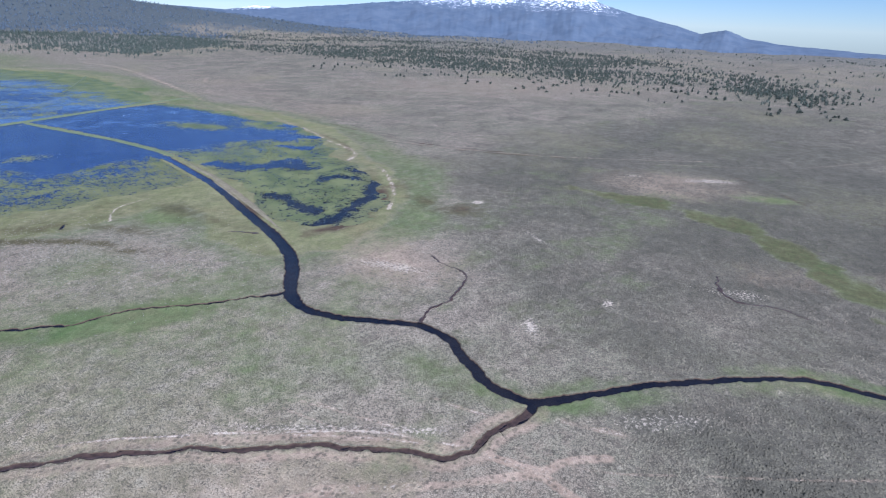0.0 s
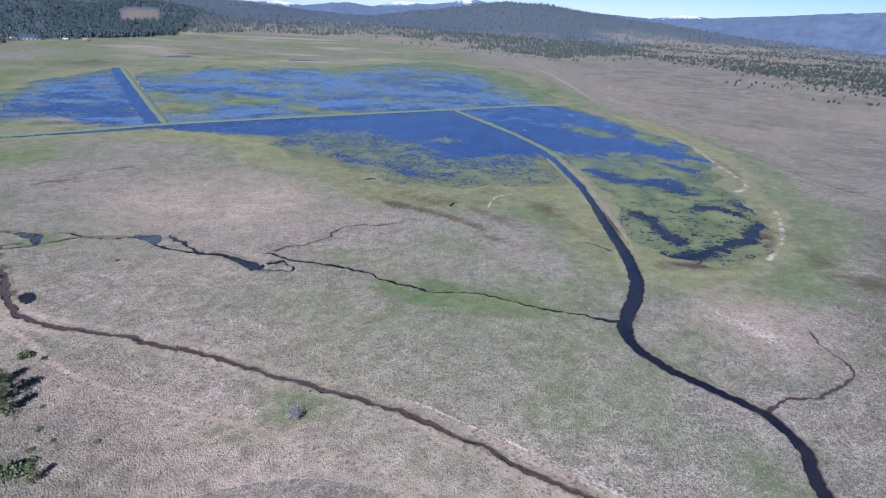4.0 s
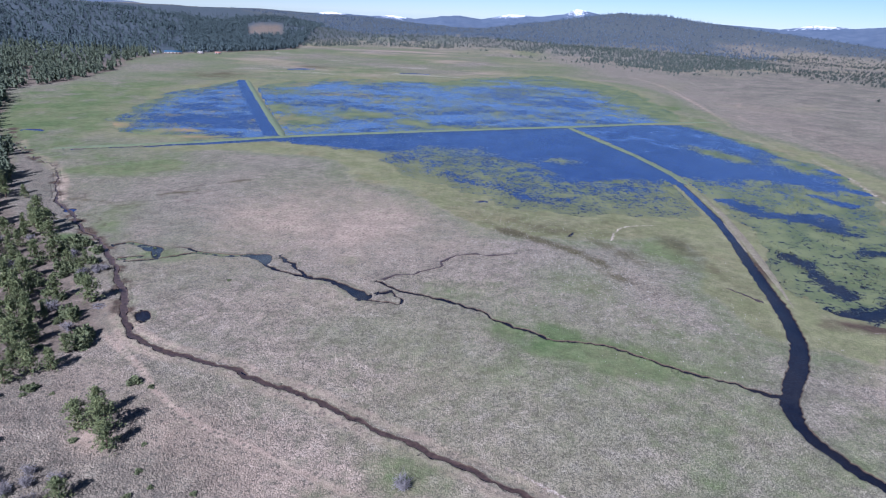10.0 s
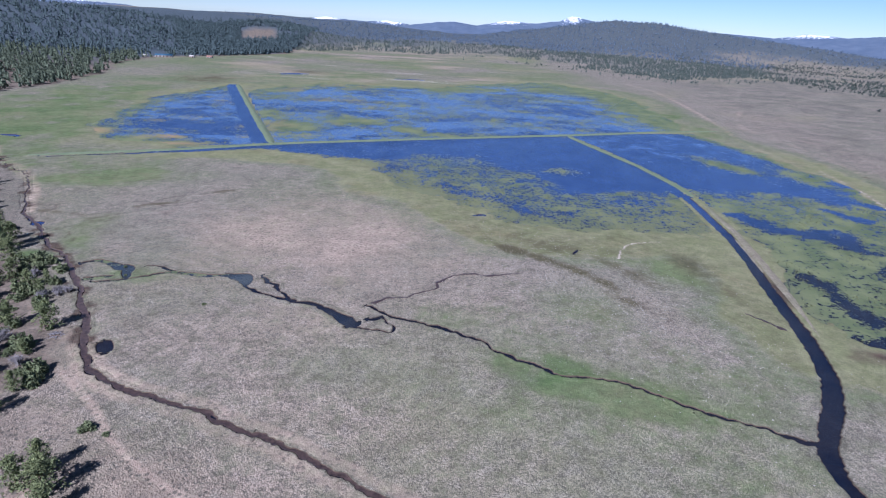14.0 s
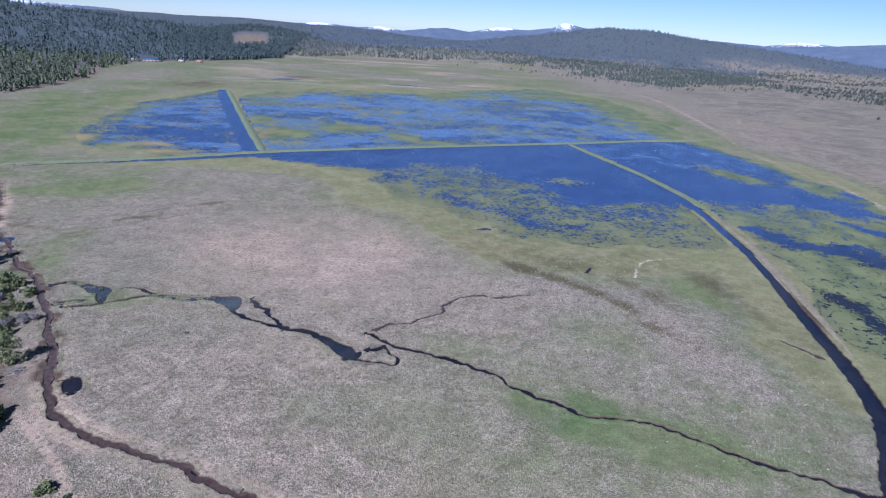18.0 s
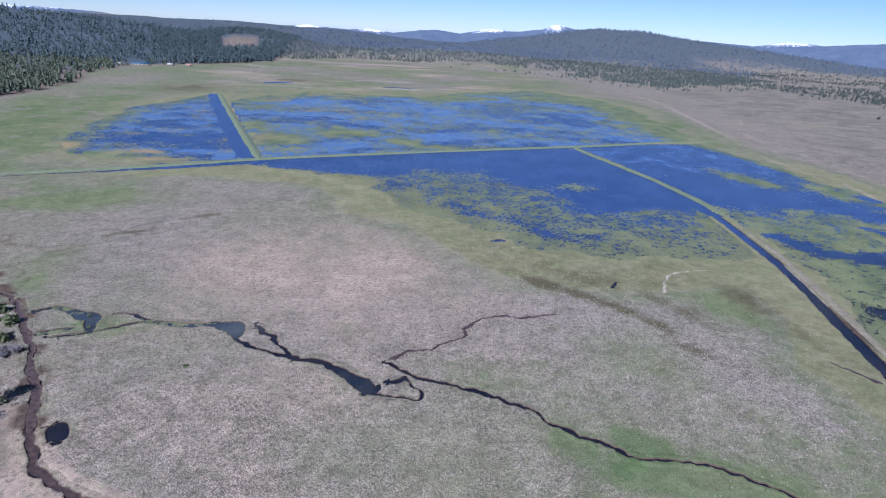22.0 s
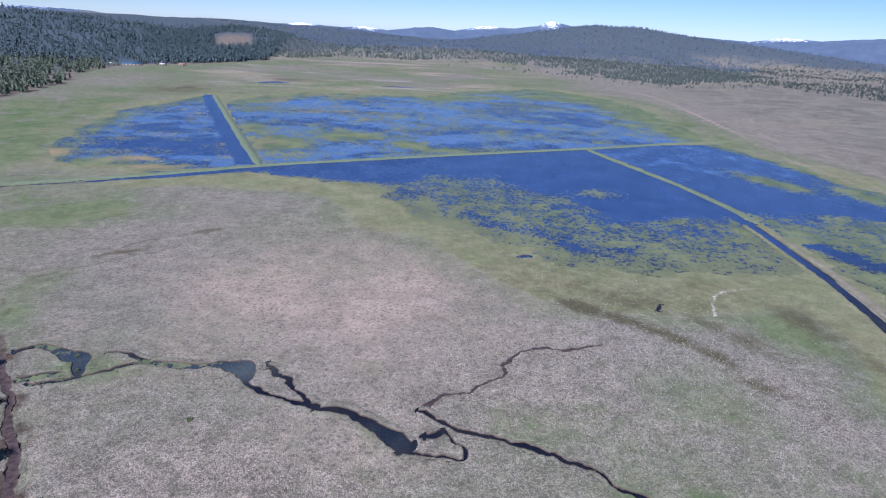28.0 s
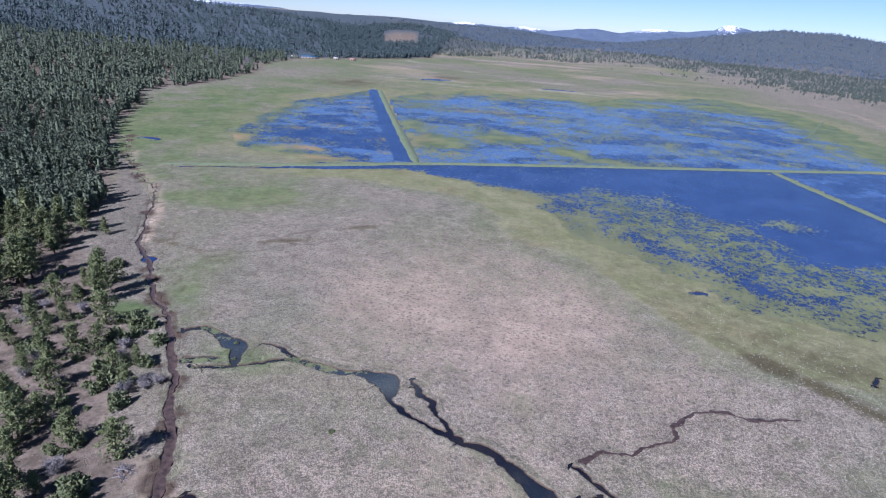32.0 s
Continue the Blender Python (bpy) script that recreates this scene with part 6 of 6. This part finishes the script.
# ---- sagebrush ----
def sagebrush(name, n, az_lo, az_hi, r_lo, r_hi, seed, label):
    """Low uneven bushes and tussocks, each a five-sided dome in the colours of the cover it stands in."""
    rng = np.random.default_rng(seed)
    x, y, r, az = scatter(rng, n, az_lo, az_hi, r_lo, r_hi)
    z, wet = relief(x, y)
    gap = channel_gap(x, y)
    g, t, h = cover(x, y, wet, gap)
    for thread in TRICKLES:
        gap = np.minimum(gap, line_distance(x, y, course(thread, 1.5))[0])
    keep = (wet < -0.9) & (gap > 1.2) & (g[:, 0] < 0.75) & (g[:, 1] < 0.3)
    keep &= (t[:, 1] < 0.62) & (g[:, 2] < 0.45)
    keep &= (rng.random(n) > t[:, 1] * 0.75) & (rng.random(n) < 0.55 + 0.3 * g[:, 3] + 0.4 * h[:, 0])
    x, y, z, g, t, h = x[keep], y[keep], z[keep], g[keep], t[keep], h[keep]
    n = len(x)
    s = rng.uniform(0.15, 0.36, n) * (1 + 0.6 * g[:, 3])
    ang = np.arange(5) * 1.2566 + rng.random((n, 1)) * 6
    rad = s[:, None] * rng.uniform(0.7, 1.35, (n, 5))
    ring = np.stack([x[:, None] + np.cos(ang) * rad, y[:, None] + np.sin(ang) * rad, np.repeat(z[:, None] - 0.06, 5, 1)], 2).reshape(-1, 3)
    tip = np.stack([x + rng.normal(0, 0.12, n) * s, y + rng.normal(0, 0.12, n) * s, z + s * rng.uniform(0.6, 1.15, n) * (1 + 0.7 * g[:, 3])], 1)
    i, top = np.arange(n) * 5, 5 * n + np.arange(n)
    me = mesh_from(name, np.concatenate([ring, tip]), np.concatenate([np.stack([i + k, i + (k + 1) % 5, top], 1) for k in range(5)]))
    paint(me, *(np.concatenate([np.repeat(c, 5, 0), c]) for c in (g, t, h)))
    me.shade_smooth()
    me.materials.append(MAT_CLUMP)
    return tagged(new(name, me), label, "sagebrush", kind="stuff")


sagebrush("sagebrush", 310000, -60, 122, 52, 460, 91, "low grey sagebrush clumps over the whole steppe")


def pale_tussocks(n, seed):
    """Bleached bunchgrass clumps in the wet hollow south of the marsh."""
    rng = np.random.default_rng(seed)
    u, v = rng.normal(0, 46, n), rng.normal(0, 24, n)
    x, y = 84 + u * 0.42 + v * 0.9, 246 - u * 0.9 + v * 0.42
    z, wet = relief(x, y)
    gap = channel_gap(x, y)
    keep = (wet < -0.5) & (gap > 1.0)
    x, y, z = x[keep], y[keep], z[keep]
    n = len(x)
    c = np.stack([x, y, z + 0.05], 1)
    me = mesh_from("pale_tussocks", *tufts(rng, c, rng.uniform(0.16, 0.34, n), np.tile([0.0, 0.0, 1.0], (n, 1)), 6))
    me.materials.append(MAT_PALE_TUFT)
    return tagged(new("pale_tussocks", me), "bleached pale bunchgrass tussocks in a damp hollow", "bunchgrass", kind="stuff")


pale_tussocks(3800, 95)


def marsh_reeds(n, seed):
    """Reed clumps standing out of the shallow water by the shore."""
    rng = np.random.default_rng(seed)
    x, y = rng.uniform(-20, 330, n), rng.uniform(190, 470, n)
    south, east = inside_distance(x, y, BASIN_SOUTH, 13), inside_distance(x, y, BASIN_EAST, 13)
    reach = np.interp(x, [-20, 25, 60, 100, 130, 165, 195], [22, 58, 92, 96, 80, 62, 54])
    patch = fbm(x, y, 18.0, 73, 3)
    keep = ((south > 0) & (south < reach) & (patch > -0.35)) | ((east > 2) & (y < 400) & (patch > -0.05) & (np.min([line_distance(x, y, spline([(*p, 0.0) for p in pts], 4.0))[0] - half for pts, half in OPEN_STROKES], 0) > 1))
    keep &= line_distance(x, y, LINES[0])[0] > 5
    x, y = x[keep], y[keep]
    c = np.repeat(np.stack([x, y, np.full(len(x), WATER_Z + 0.1)], 1), 3, 0)
    c[:, :2] += rng.normal(0, 0.7, (len(c), 2))
    me = mesh_from("marsh_reeds", *tufts(rng, c, rng.uniform(0.25, 0.55, len(c)), np.tile([0.0, 0.0, 0.6], (len(c), 1)), 4))
    me.materials.append(MAT_REED)
    return tagged(new("marsh_reeds", me), "green reed clumps standing in the shallow marsh water", "reeds", kind="stuff")


marsh_reeds(16000, 97)


# ---- the ranch at the forest edge ----
def box(x0, y0, z0, x1, y1, z1):
    v = np.array([(x, y, z) for z in (z0, z1) for y in (y0, y1) for x in (x0, x1)], float)
    f = np.array([(0, 2, 3), (0, 3, 1), (4, 5, 7), (4, 7, 6), (0, 1, 5), (0, 5, 4), (2, 6, 7), (2, 7, 3), (0, 4, 6), (0, 6, 2), (1, 3, 7), (1, 7, 5)])
    return v, f


def gable(x0, y0, x1, y1, eave, ridge, thick=0.25):
    """A pitched roof with thickness, the ridge along x."""
    ym = (y0 + y1) / 2
    v = np.array([(x, y, z) for x in (x0, x1) for y, z in ((y0, eave), (ym, ridge), (y1, eave), (y1, eave - thick), (ym, ridge - thick), (y0, eave - thick))], float)
    f = []
    for k in range(6):
        q = (k + 1) % 6
        f += [(k, q, 6 + q), (k, 6 + q, 6 + k)]
    f += [(0, 5, 1), (1, 5, 4), (1, 4, 2), (2, 4, 3), (6, 7, 11), (7, 10, 11), (7, 8, 10), (8, 9, 10)]
    return v, np.array(f)


def farm_building(name, x, y, turn, length, width, eave, ridge, roof_material, bays, label):
    base = new(name)
    base.matrix_basis = pose(x, y, ground_z(x, y) - 0.1, 0, 0, turn)
    tagged(base, label, "building", "ranch buildings")
    a, b = length / 2, width / 2
    part("wall", mesh_from("wall", *box(-a, -b, 0, a, -b + 0.2, eave)), MAT_WALL, base)
    part("wall", mesh_from("wall", *box(-a, b - 0.2, 0, a, b, eave)), MAT_WALL, base)
    part("wall", mesh_from("wall", *box(-a, -b + 0.2, 0, -a + 0.2, b - 0.2, eave)), MAT_WALL, base)
    part("wall", mesh_from("wall", *box(a - 0.2, -b + 0.2, 0, a, b - 0.2, eave)), MAT_WALL, base)
    part("roof", mesh_from("roof", *gable(-a - 0.5, -b - 0.6, a + 0.5, b + 0.6, eave + 0.1, ridge)), roof_material, base)
    for k in range(bays):
        cx = -a + length * (k + 0.5) / bays
        part("door", mesh_from("door", *box(cx - 1.4, -b - 0.06, 0, cx + 1.4, -b - 0.01, min(3.0, eave - 0.3))), MAT_BARK, base)
    return base


farm_building("barn", -558, 1389, 10, 36, 11, 3.6, 6.2, MAT_ROOF, 5, "long barn with a blue sheet metal roof")
farm_building("shed", -592, 1372, 25, 9, 6, 3.0, 4.6, MAT_WALL, 1, "small pale shed near the barn")
farm_building("shed", -505, 1412, -15, 11, 7, 3.2, 5.0, MAT_WALL, 2, "small pale shed by the trees")
farm_building("shed", -470, 1425, 5, 12, 7, 3.0, 4.8, MAT_RED, 2, "low shed with a rusty roof")
